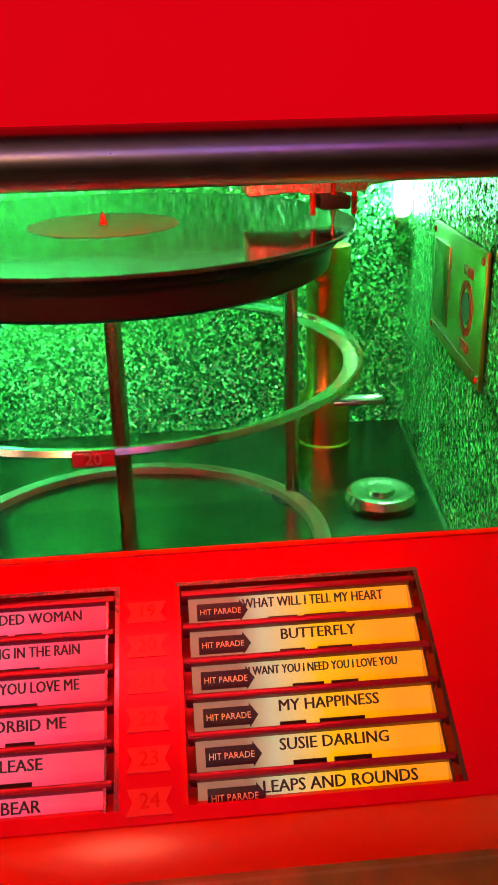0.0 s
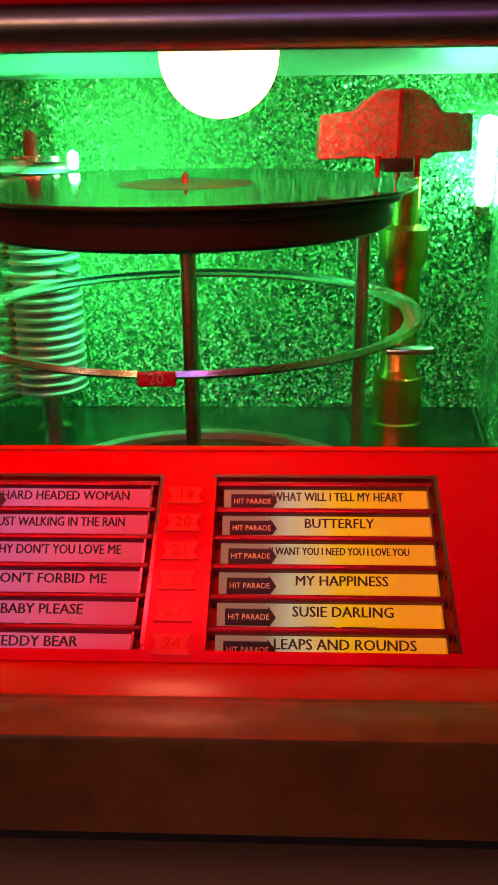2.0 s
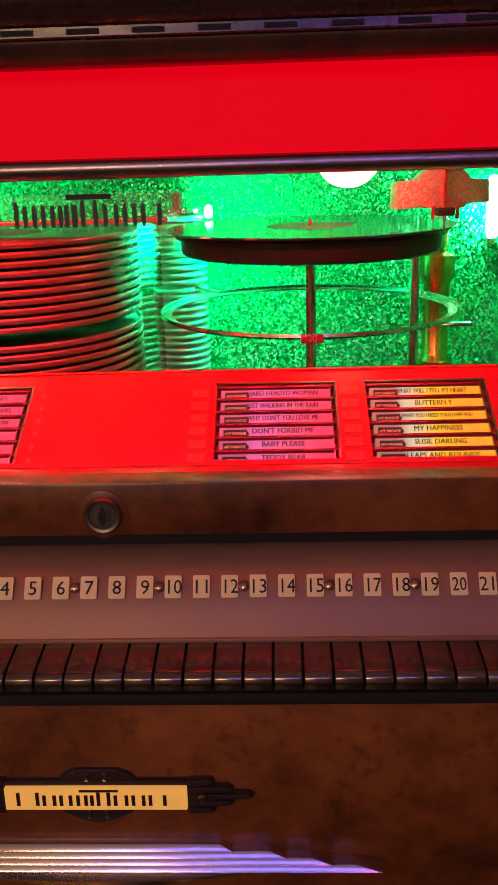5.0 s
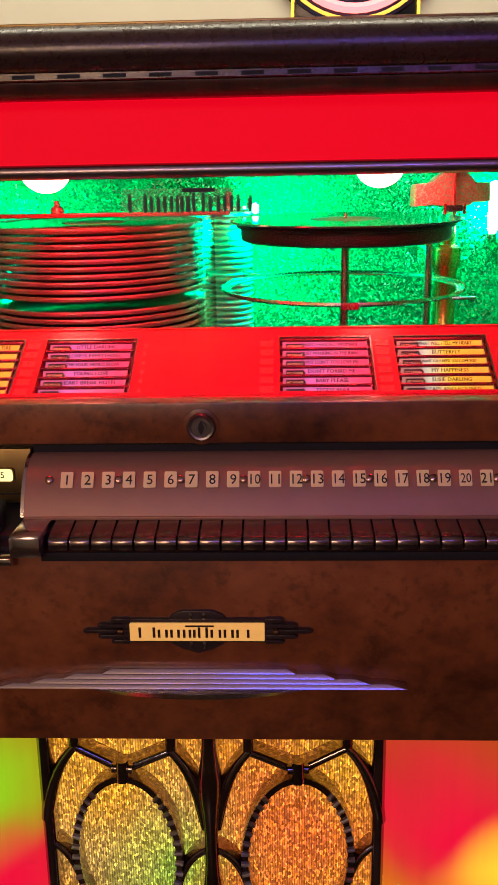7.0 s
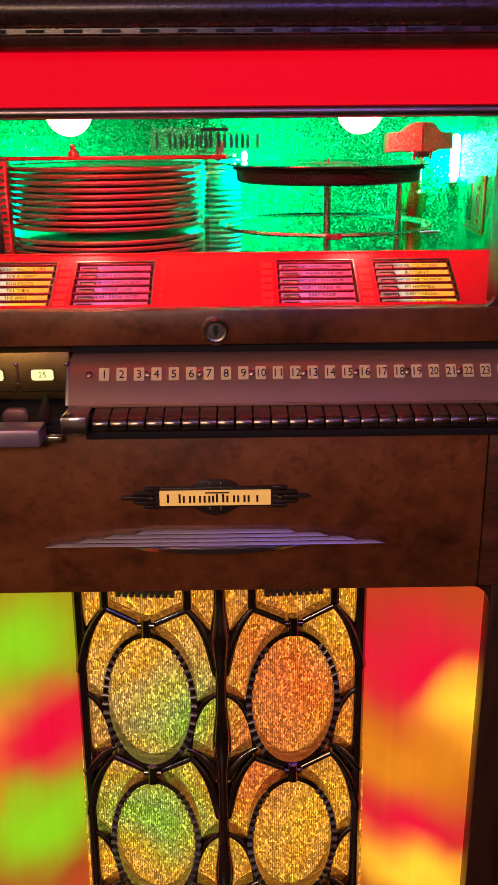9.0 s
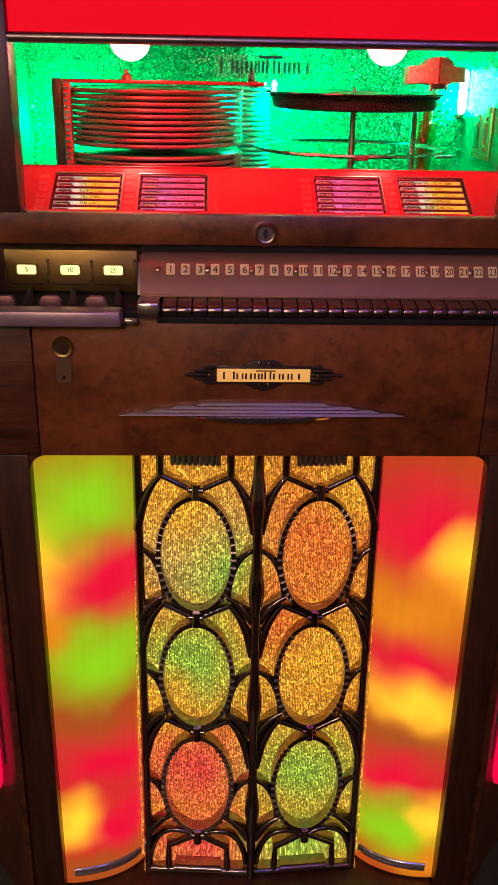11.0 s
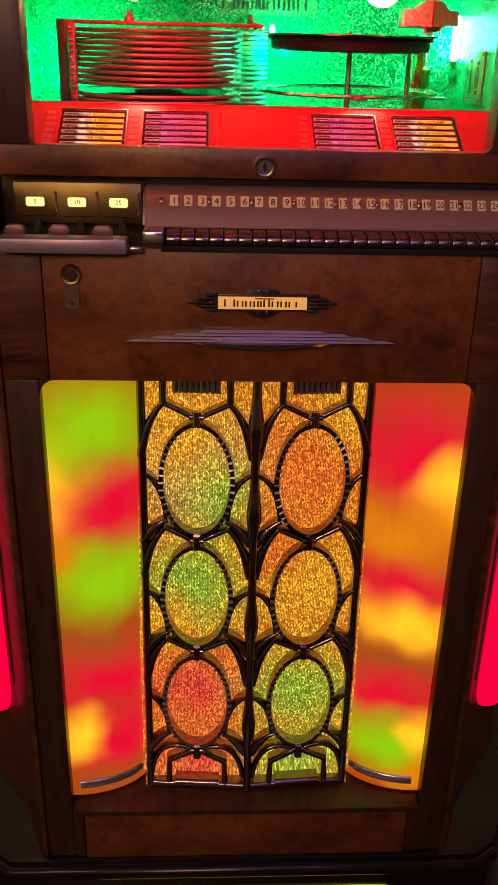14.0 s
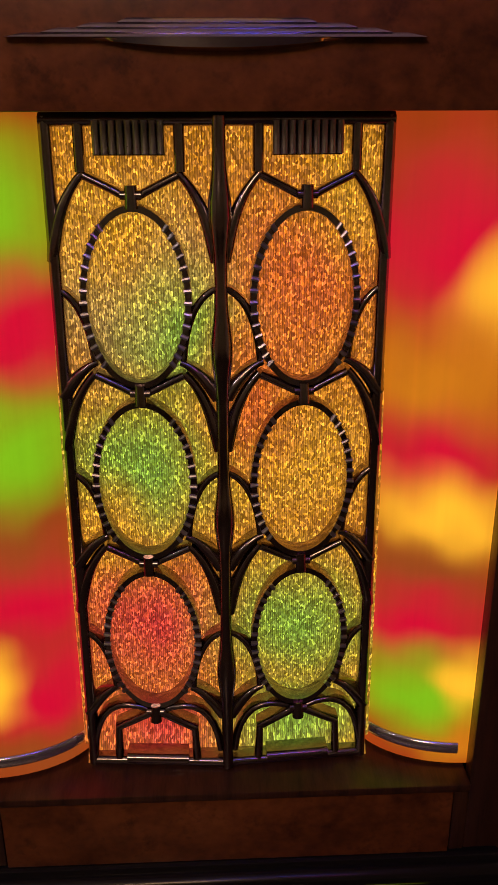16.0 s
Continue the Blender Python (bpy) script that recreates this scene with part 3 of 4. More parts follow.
def arc_pts(s, cq, cz, rq, rz, a0, a1, n, out=0.0):
    return [g_at(s, cq + rq * math.sin(radians(a0 + (a1 - a0) * i / n)), cz + rz * math.cos(radians(a0 + (a1 - a0) * i / n)), out) for i in range(n + 1)]


def bezier(s, pts, n=10, out=0.0):
    p0, p1, p2 = pts
    r = []
    for i in range(n + 1):
        t = i / n
        r.append(g_at(s, (1 - t) ** 2 * p0[0] + 2 * t * (1 - t) * p1[0] + t * t * p2[0], (1 - t) ** 2 * p0[1] + 2 * t * (1 - t) * p1[1] + t * t * p2[1], out))
    return r


DEEP = 0.015                # depth of the casting behind its face
TIES = (0.839, 0.641, 0.443, 0.245)
part("middle_bar", tube([g_at(1, 0, 0.168 + 0.744 * i / 48, 0.004) for i in range(49)],
                        [0.0066 + 0.0052 * max(math.exp(-(((0.168 + 0.744 * i / 48) - zf) / 0.030) ** 2) for zf in (0.305, 0.500, 0.690, 0.825)) for i in range(49)], 12, deep=DEEP), grille_metal, gr)
for s in (-1, 1):
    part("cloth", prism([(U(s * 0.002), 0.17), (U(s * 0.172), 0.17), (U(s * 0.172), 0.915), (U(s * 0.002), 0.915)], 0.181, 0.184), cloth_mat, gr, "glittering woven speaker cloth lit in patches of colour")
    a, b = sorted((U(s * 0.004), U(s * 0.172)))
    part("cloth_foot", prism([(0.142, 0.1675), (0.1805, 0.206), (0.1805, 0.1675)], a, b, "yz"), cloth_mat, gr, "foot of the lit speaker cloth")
    part("side_bar", tube([g_at(s, 0.965, 0.168), g_at(s, 0.965, 0.912)], 0.0062, 12, deep=DEEP), grille_metal, gr)
    part("top_bar", tube([g_at(s, 0.0, 0.909), g_at(s, 0.99, 0.909)], 0.0065, 12, deep=DEEP), grille_metal, gr)
    part("bottom_bar", tube([g_at(s, 0.02, 0.172), g_at(s, 0.98, 0.172)], 0.006, 12, deep=DEEP), grille_metal, gr)
    part("flute_block", tube([g_at(s, 0.30, 0.892, -0.002), g_at(s, 0.70, 0.892, -0.002)], 0.0155, 12, flat=0.3), grille_metal, gr)
    for i in range(9):
        q = 0.32 + 0.36 * i / 8
        part("flute", tube([g_at(s, q, 0.908, 0.005), g_at(s, q, 0.878, 0.005)], 0.0034, 10), ridge_metal, gr)
    for q in (0.22, 0.78):
        part("top_post", tube([g_at(s, q, 0.906), g_at(s, q, 0.862)], 0.0055, 12, deep=DEEP), grille_metal, gr)
    for k, z in enumerate(TIES):
        part("tie", tube([g_at(s, 0.5, z + 0.011, 0.004), g_at(s, 0.5, z - 0.011, 0.004)], [0.006, 0.0072], 10), grille_metal, gr)
        part("tie_band", tube([g_at(s, 0.44, z + 0.002, 0.004), g_at(s, 0.56, z + 0.002, 0.004)], 0.0045, 12, deep=DEEP), grille_metal, gr)
    for k in range(3):
        zt, zb = TIES[k], TIES[k + 1]
        zc, rz = (zt + zb) / 2, (zt - zb) / 2 - 0.006
        # flat band of the oval, ribbed along its flanks
        bm = bmesh.new()
        loops = []
        for dr_, dz_, out in ((0.287, -0.0078, -DEEP), (0.283, -0.0085, 0.0), (0.290, -0.0075, 0.005), (0.325, -0.0012, 0.005), (0.333, 0.0, 0.0), (0.329, -0.0007, -DEEP)):
            loops.append([bm.verts.new(p) for p in arc_pts(s, 0.5, zc, dr_, rz + dz_, 0, 360, 56, out)[:-1]])
        for a, b in zip(loops, loops[1:] + loops[:1]):
            for i in range(56):
                bm.faces.new((a[i], a[(i + 1) % 56], b[(i + 1) % 56], b[i]))
        part("oval", bm, grille_metal, gr)
        for i in range(28):
            a = (38 + 100 * i / 13) if i < 14 else (222 + 100 * (i - 14) / 13)
            c = arc_pts(s, 0.5, zc, 0.284, rz - 0.0083, a, a, 1, 0.005)[0]
            p = arc_pts(s, 0.5, zc, 0.331, rz - 0.0003, a, a, 1, 0.005)[0]
            part("ridge", tube([c, p], 0.0026, 8), ridge_metal, gr)
        for side in (-1, 1):
            q = lambda d: 0.5 + side * d
            # shoulder arch from the tie to the bars
            part("arch", tube(bezier(s, ((q(0.03), zt), (q(0.17), zt + 0.012), (q(0.27), zt + 0.020)), 6), 0.0042, 12, deep=DEEP), grille_metal, gr)
            part("arch", tube(bezier(s, ((q(0.27), zt + 0.022), (q(0.43), zt - 0.005), (q(0.475), zt - 0.062)), 9), [0.004, 0.0042, 0.0045, 0.005, 0.0055, 0.006, 0.0065, 0.007, 0.007, 0.006], 12, deep=DEEP), grille_metal, gr)
            # leaf arms low on the oval
            part("leaf_arm", tube(bezier(s, ((q(0.27), zb + 0.036), (q(0.30), zc + 0.0), (q(0.485), zc + 0.012)), 9), 0.0036, 12, deep=DEEP), grille_metal, gr)
            part("leaf_arm", tube(bezier(s, ((q(0.25), zb + 0.034), (q(0.36), zb + 0.028), (q(0.475), zb - 0.004)), 8), [0.0035, 0.0038, 0.0042, 0.0048, 0.0055, 0.006, 0.0065, 0.007, 0.007], 12, deep=DEEP), grille_metal, gr)
    for side in (-1, 1):
        q = lambda d: 0.5 + side * d
        zb = TIES[3]
        part("foot_arm", tube([g_at(s, q(0.03), zb - 0.002), g_at(s, q(0.27), zb - 0.024), g_at(s, q(0.28), 0.176)], 0.0052, 12, deep=DEEP), grille_metal, gr)
        part("foot_arch", tube(bezier(s, ((q(0.03), zb), (q(0.40), zb + 0.03), (q(0.45), 0.19)), 8), 0.004, 12, deep=DEEP), grille_metal, gr)
    part("foot_bar", tube([g_at(s, 0.28, 0.178, 0.003), g_at(s, 0.72, 0.178, 0.003)], 0.007, 12, deep=DEEP), grille_metal, gr)
    # bright seam beside the pilaster
    part("edge_strip", tube([g_at(s, 1.02, 0.186, -0.012), g_at(s, 1.02, 0.914, -0.012)], 0.0028, 6), cloth_mat, gr)

# ---- apron ornaments ----
PQ = 1.0237                 # height of the plaque's middle
orn = root("name_plaque", (CX, 0.093, PQ), "lit amber plaque on a stepped black and chrome emblem", "plaque")
part("plaque", box(U(-0.0565), U(0.0560), 0.0855, 0.0895, PQ - 0.0078, PQ + 0.0078, 0.0006), plaque_gold, orn, "amber lit plaque")
part("backplate", box(U(-0.062), U(0.062), 0.0885, 0.0935, PQ - 0.0108, PQ + 0.0108, 0.001), emblem_dark, orn)
for w, dz in ((0.070, 0.0098), (0.081, 0.0049), (0.0935, 0.0), (0.081, -0.0049), (0.070, -0.0098)):
    for s in (-1, 1):
        a, b = sorted((U(s * 0.057), U(s * w)))
        tip = [(a, PQ + dz - 0.0017), (b, PQ + dz - 0.0017), (b + (0.003 if s > 0 else 0), PQ + dz), (b, PQ + dz + 0.0017), (a, PQ + dz + 0.0017), (a - (0.003 if s < 0 else 0), PQ + dz)]
        part("speed_line", prism(tip, 0.0872, 0.0935, "xz", 0.0004), emblem_dark, orn)
for s in (-1, 1):
    part("screw", lathe([(0, -0.0022), (0.0022, -0.0016), (0.003, 0), (0.003, 0.004)], (U(s * 0.0655), 0.0865, PQ), 14, "y"), steel, orn)
shield = [(-0.024, 0.0105), (-0.0215, 0.0140), (-0.013, 0.0178), (0.013, 0.0178), (0.0215, 0.0140), (0.024, 0.0105), (0.022, -0.0125), (0.012, -0.0175), (0.0, -0.0215), (-0.012, -0.0175), (-0.022, -0.0125)]
part("shield", prism([(U(x), PQ + z) for x, z in shield], 0.0895, 0.0938, "xz", 0.0006), emblem_dark, orn)
for s in (-1, 1):
    for z0, z1 in ((0.0105, 0.0165), (-0.0165, -0.0105)):
        part("shield_bar", box(U(s * 0.0055 - 0.0011), U(s * 0.0055 + 0.0011), 0.0882, 0.091, PQ + z0, PQ + z1, 0.0004), chrome, orn)
# plain dark strokes across the plaque
for x, w, h in ((-0.0490, 0.0140, 0.0092), (-0.0330, 0.0085, 0.0072), (-0.0225, 0.0080, 0.0072), (-0.0120, 0.0070, 0.0072), (-0.0035, 0.0022, 0.0072), (0.0005, 0.0085, 0.0092), (0.0110, 0.0090, 0.0072), (0.0220, 0.0085, 0.0072), (0.0325, 0.0110, 0.0072)):
    z0 = PQ - 0.0042
    if w < 0.004:
        part("mark", box(U(x), U(x + w), 0.0849, 0.0858, z0, z0 + h), mark_brown, orn)
    else:
        for x0 in (x, x + w - 0.0022):
            part("mark", box(U(x0), U(x0 + 0.0022), 0.0849, 0.0858, z0, z0 + h), mark_brown, orn)
part("mark", box(U(-0.0100), U(0.0140), 0.0849, 0.0858, PQ + 0.0055, PQ + 0.0069), mark_brown, orn)

wing = root("chrome_wing_trim", (CX, 0.093, 0.97), "stepped chrome speed-line trim, reflecting purple light", "trim")
for k, (w, z, d) in enumerate(((0.083, 0.9870, 0.0085), (0.117, 0.9832, 0.0100), (0.146, 0.9794, 0.0115), (0.1765, 0.9756, 0.0130))):
    out = [(U(-w), z - 0.002), (U(-w * 0.90), z + 0.0017), (U(w * 0.90), z + 0.0017), (U(w), z - 0.002)]
    bm = prism(out, 0.0935 - d, 0.0935)
    for v in bm.verts:
        if v.co.y < 0.09 and v.co.z > z:
            v.co.y += 0.0030
    bmesh.ops.recalc_face_normals(bm, faces=bm.faces)
    bmesh.ops.bevel(bm, geom=bm.edges[:], offset=0.0005, segments=2, profile=0.5, affect="EDGES")
    part("rib", bm, satin, wing)
bm = bmesh.new()
rows = []
for i in range(33):
    u = -0.105 + 0.21 * i / 32
    k = max(0.0, 1 - (u / 0.105) ** 2)
    rows.append([bm.verts.new((U(u), 0.0935 - d * (0.2 + 0.8 * k ** 0.5), z)) for d, z in ((0.0005, 0.9740), (0.02, 0.9730), (0.016, 0.9730 - 0.007 * k - 0.0005), (0.0, 0.9730 - 0.010 * k - 0.0006))])
for a, b in zip(rows, rows[1:]):
    for j in range(3):
        bm.faces.new((a[j], a[j + 1], b[j + 1], b[j]))
bmesh.ops.holes_fill(bm, edges=bm.edges[:])
part("belly", bm, chrome, wing)

lock = root("coin_return_lock", (-0.424, 0.093, 1.05), "round brass lock above a small worn escutcheon on the apron", "lock")
part("bezel", lathe([(0.013, 0.001), (0.013, -0.003), (0.0115, -0.005), (0.009, -0.004), (0.0085, -0.001), (0, -0.001)], (-0.4245, 0.0925, 1.056), 28, "y"), brass, lock)
part("barrel", lathe([(0.0075, 0.0), (0.007, -0.003), (0, -0.0035)], (-0.4245, 0.0905, 1.056), 20, "y"), dark_wood, lock)
part("escutcheon", prism(rounded(-0.4335, -0.4155, 1.012, 1.045, 0.004), 0.0905, 0.0931), tan_lacquer, lock)
part("pin", lathe([(0.0024, 0.0), (0.0018, -0.0014), (0, -0.0016)], (-0.4245, 0.0905, 1.019), 10, "y"), ink, lock)

# ---- selector keyboard ----
kb = root("selector_keyboard", (CX, 0.12, 1.10), "bronze painted selector hood with twenty-four numbered keys", "keyboard")
HX0, HX1 = -0.3335, 0.136


def hood_curve(n=16):
    """Side section of the hood: (y, z) from the door down to the keys."""
    c = [(0.172, 1.1572), (0.166, 1.1572)]
    p0, p1, p2 = (0.161, 1.1568), (0.1375, 1.1515), (0.1215, 1.1125)
    for i in range(n + 1):
        t = i / n
        c.append(tuple((1 - t) ** 2 * a + 2 * t * (1 - t) * m + t * t * e for a, m, e in zip(p0, p1, p2)))
    return c


sec = hood_curve()
part("hood", prism(sec + [(0.172, 1.1125)], HX0, HX1, "yz"), hood_metal, kb)
part("hood_lip", box(HX0, HX1, 0.1200, 0.127, 1.1105, 1.1135, 0.0008), hood_metal, kb)
part("key_bed", box(-0.312, 0.152, 0.104, 0.165, 1.0935, 1.1065), rubber, kb)
# black strip that draws the band of shadow below the keys
part("key_shadow_strip", box(-0.312, 0.150, 0.0900, 0.0935, 1.0862, 1.0935, 0.0006), rubber, kb, "black strip standing in for the shadow under the keys")
# black filler for the shadowed gap between door rail and hood
part("gap_shadow_strip", box(HX0, HX1, 0.1672, 0.18, 1.1574, 1.1655), rubber, kb)
# number cards lie on the steep part of the hood
PITCH = 0.0178
NX = -0.2975
nm = Matrix.Translation((0, 0.1358, 1.1414)) @ Matrix.Rotation(radians(56.5), 4, "X")
me_card = mesh("number_card", prism(rounded(-0.0053, 0.0053, -0.0071, 0.0071, 0.001, 2), -0.0004, 0.0006, "xy"), cream)
me_card.transform(nm)
me_screw = mesh("screw", lathe([(0.0036, -0.0003), (0.0034, 0.0009), (0.002, 0.0017), (0, 0.0019)], (0, 0, 0), 16), steel)
me_screw.transform(nm)


def key_mesh():
    sec = [(0.121, 1.1110), (0.121, 1.1000), (0.0935, 1.0940), (0.0905, 1.0950), (0.0895, 1.1005), (0.0905, 1.1040), (0.094, 1.1062)]
    return mesh("key", prism(sec, -0.0083, 0.0083, "yz", 0.0009), key_metal)


me_key = key_mesh()
for i in range(24):
    x = NX + PITCH * i
    k = part("number_card", me_card, cream, kb)
    k.location.x = x
    lettering("numeral", str(i + 1), 0.0125, Matrix.Translation((x, 0, 0)) @ nm @ Matrix.Translation((0.0002, -0.0006, 0.0009)), ink, k, 0.0086)
    k.matrix_parent_inverse = Matrix.Translation(kb.location).inverted()
    y = part("key", me_key, key_metal, kb)
    y.location.x = x
    if i % 3 == 2 and i < 23:
        sc_ = part("screw", me_screw, steel, kb)
        sc_.location.x = x + PITCH / 2
for x in (NX - 0.0155, NX + PITCH * 23 + 0.016):
    part("screw", me_screw, steel, kb).location.x = x
part("end_block", box(-0.3345, -0.3085, 0.078, 0.122, 1.0935, 1.1125, 0.003), satin, kb, "chrome end block")
part("end_cap", box(0.1245, 0.152, 0.082, 0.122, 1.0935, 1.109, 0.003), chrome, kb, "chrome end cap")
ec = [(y, z) for y, z in sec] + [(0.172, 1.108)]
part("end_cheek", prism([(y, z + 0.0005) for y, z in ec], HX1, HX1 + 0.004, "yz"), hood_metal, kb)
part("end_cheek", prism([(y, z + 0.0005) for y, z in ec], HX0 - 0.003, HX0, "yz"), chrome, kb)

# ---- coin unit ----
cu_ = root("coin_unit", (-0.42, 0.18, 1.10), "aged brass coin chute plate with three lit price windows", "coin chute")
part("face", box(-0.507, -0.342, 0.186, 0.192, 1.103, 1.155, 0.0008), brass, cu_)
for x, tx in ((-0.480, "5"), (-0.426, "10"), (-0.372, "25")):
    w = part("price_window", prism(rounded(x - 0.012, x + 0.012, 1.1245, 1.1365, 0.003), 0.1845, 0.187), coin_window, cu_, "yellow lit window")
    lettering("price", tx, 0.0088, pose(x, 0.1843, 1.1303, 90), ink, w)
    part("window_rim", ring_plate(rounded(x - 0.0135, x + 0.0135, 1.123, 1.138, 0.004), rounded(x - 0.012, x + 0.012, 1.1245, 1.1365, 0.003), 0.1838, 0.187), brass, cu_)
    for dx in (-0.0265, 0.0265):
        part("guide_wire", tube([(x + dx, 0.1848, 1.141), (x + dx, 0.1848, 1.118), (x + dx * 0.85, 0.1848, 1.112)], 0.0009, 6), steel, cu_)
    part("wire_stop", lathe([(0, -0.0022), (0.0017, -0.0014), (0.0022, 0), (0.0017, 0.0014), (0, 0.0022)], (x + 0.0265, 0.1845, 1.1425), 12), chrome, cu_)
    part("guide_slot", box(x - 0.021, x + 0.021, 0.1852, 0.1866, 1.1115, 1.1125), rubber, cu_)
    part("coin_knob", prism(rounded(x - 0.0262, x + 0.0005, 1.0955, 1.1135, 0.0085, 6), 0.108, 0.116, "xz", 0.002), knob_mat, cu_, "worn rounded coin push")
    part("coin_slide", tube([(x + 0.004, 0.175, 1.108), (x + 0.012, 0.13, 1.104), (x + 0.013, 0.105, 1.098)], [0.003, 0.006, 0.007], 10), rubber, cu_)
part("chute_floor", box(-0.507, -0.336, 0.098, 0.186, 1.0925, 1.096), rubber, cu_)
part("front_bar", box(-0.507, -0.352, 0.066, 0.098, 1.086, 1.104, 0.003), bar_satin, cu_, "purple-tinged satin front bar")
part("bar_hook", box(-0.352, -0.334, 0.08, 0.098, 1.086, 1.0925, 0.001), chrome, cu_)

# ---- glazed door ----
dr = root("cabinet_door", (CX, 0.165, 1.165), "burl wood framed glass door with red panel above", "door")
part("bottom_rail", box(U(-0.335), U(0.335), 0.160, 0.182, 1.166, 1.203, 0.0025), burl, dr, "burl veneered bottom rail")
part("sill", box(U(-0.30), U(0.30), 0.182, 0.215, 1.185, 1.199, 0.001), red_plastic, dr, "red sill behind the glass")
for s in (-1, 1):
    a, b = sorted((U(s * 0.292), U(s * 0.335)))
    part("door_stile", box(a, b, 0.160, 0.20, 1.203, 1.456, 0.0025), dark_wood, dr, "dark wooden stile")
for s in (-1, 1):
    arc = [(U(s * 0.2925), 1.2025), (U(s * 0.2795), 1.2025)] + [(U(s * (0.2795 + 0.013 * math.sin(radians(a)))), 1.2155 - 0.013 * math.cos(radians(a))) for a in range(15, 91, 15)]
    part("corner_fillet", prism(arc, 0.1625, 0.1745), dark_wood, dr)
part("lower_board", box(U(-0.338), U(0.338), 0.194, 0.2, 1.10, 1.1845), dark_wood, dr)
part("glass_pane", box(U(-0.2925), U(0.2925), 0.1765, 0.1785, 1.197, 1.392), glass, dr, "clear glass pane").visible_shadow = False
part("red_panel", box(U(-0.2925), U(0.2925), 0.174, 0.178, 1.398, 1.457), red_lit, dr, "red glass panel lit from behind")
part("chrome_bar", tube([(U(-0.292), 0.168, 1.3935), (U(0.292), 0.168, 1.3935)], 0.0058, 16), dull_chrome, dr, "horizontal chrome bar")
part("top_rail", box(U(-0.335), U(0.335), 0.158, 0.172, 1.449, 1.4565, 0.002), dark_wood, dr)
kl = part("door_lock", lathe([(0.0125, 0.002), (0.0125, -0.002), (0.011, -0.004), (0.0090, -0.0035), (0.0085, -0.0024), (0.0052, -0.0024), (0.0048, -0.0034), (0, -0.0034)], (-0.183, 0.159, 1.1815), 30, "y"), bronze, dr, "round steel lock")
part("keyhole", prism([(-0.183 + 0.0028 * math.cos(a) * (1 - 0.5 * abs(math.sin(a))), 1.1815 + 0.0062 * math.sin(a)) for a in (2 * math.pi * i / 16 for i in range(16))], 0.1550, 0.158), ink, kl)
part("lock_boss", lathe([(0.0165, 0.003), (0.016, -0.0005), (0.013, -0.0015), (0, -0.0015)], (-0.183, 0.1598, 1.1815), 30, "y"), burl, dr)
# glass transfer: a dark wordmark on a pale ground, as plain shapes
tr_ = part("glass_transfer", prism(rounded(U(-0.060), U(0.060), 1.3545, 1.380, 0.004), 0.1752, 0.1756), lit("transfer_ground", (0.5, 0.8, 0.35), 0.12, 0.5, 0.6), dr, "pale transfer with dark plain marks")
tr_.data.materials[0].node_tree.nodes["Principled BSDF"].inputs["Alpha"].default_value = 0.1
LET = [(-0.054, 0.016), (-0.036, 0.009), (-0.025, 0.009), (-0.0145, 0.007), (-0.0062, 0.0035), (-0.001, 0.011), (0.0125, 0.010), (0.0245, 0.009), (0.0355, 0.013)]
for i, (x, w) in enumerate(LET):
    lo_, hi_ = 1.3605, 1.3735 + (0.0025 if i in (0, 5) else 0)
    if w < 0.005:
        part("plain_mark", box(U(x), U(x + w), 0.1742, 0.1751, lo_, hi_), mark_green, dr)
        continue
    for x0 in (x, x + w - 0.0033):
        part("plain_mark", prism([(U(x0 + 0.0004), lo_), (U(x0 + 0.0026), lo_), (U(x0 + 0.0030), (lo_ + hi_) / 2), (U(x0 + 0.0026), hi_), (U(x0 + 0.0004), hi_), (U(x0), (lo_ + hi_) / 2)], 0.1742, 0.1751), mark_green, dr)
part("plain_bar", box(U(-0.009), U(0.018), 0.1742, 0.1751, 1.3765, 1.3795), ink, dr)
lettering("small_print", "REG. U.S. PAT. OFF.", 0.0036, pose(U(0.004), 0.1748, 1.3574, 90), mark_green, dr, 0.034)

# ---- title panel ----
tp = root("title_panel", (CX, 0.25, 1.20), "red lit sloping panel with four columns of title cards", "title panel")
P0, P1 = Vector((0, 0.2045, 1.1995)), Vector((0, 0.2865, 1.2473))     # foot and head of the slope
SL = (P1 - P0).length
ANG = math.atan2(P1.z - P0.z, P1.y - P0.y)
SM = Matrix.Translation(P0) @ Matrix.Rotation(ANG, 4, "X")            # x across, y up the slope, z off the face
COLS = [(-0.4535, -0.3635), (-0.3435, -0.2535), (-0.1165, -0.0265), (-0.0065, 0.0835)]
W0, W1 = 0.0045, 0.0825


def on_slope(bm):
    bm.transform(SM)
    return bm


edges = [U(-0.318)] + [e for c in COLS for e in c] + [U(0.318)]
for a, b in zip(edges[0::2], edges[1::2]):
    part("face_strip", on_slope(box(a, b, 0, SL, -0.003, 0)), red_panel, tp, "red translucent panel")
for a, b in COLS:
    part("head_strip", on_slope(box(a, b, W1, SL, -0.003, 0)), red_panel, tp)
    part("foot_strip", on_slope(box(a, b, 0, W0, -0.003, 0)), red_panel, tp)
part("panel_edge", on_slope(box(U(-0.32), U(0.32), SL, SL + 0.002, -0.006, 0.0012)), red_plastic, tp)
part("riser", box(U(-0.32), U(0.32), 0.2885, 0.2905, 1.155, 1.2465), red_plastic, tp)
part("light_tray", on_slope(box(U(-0.31), U(0.31), 0.0, SL, -0.030, -0.028)), red_plastic, tp)
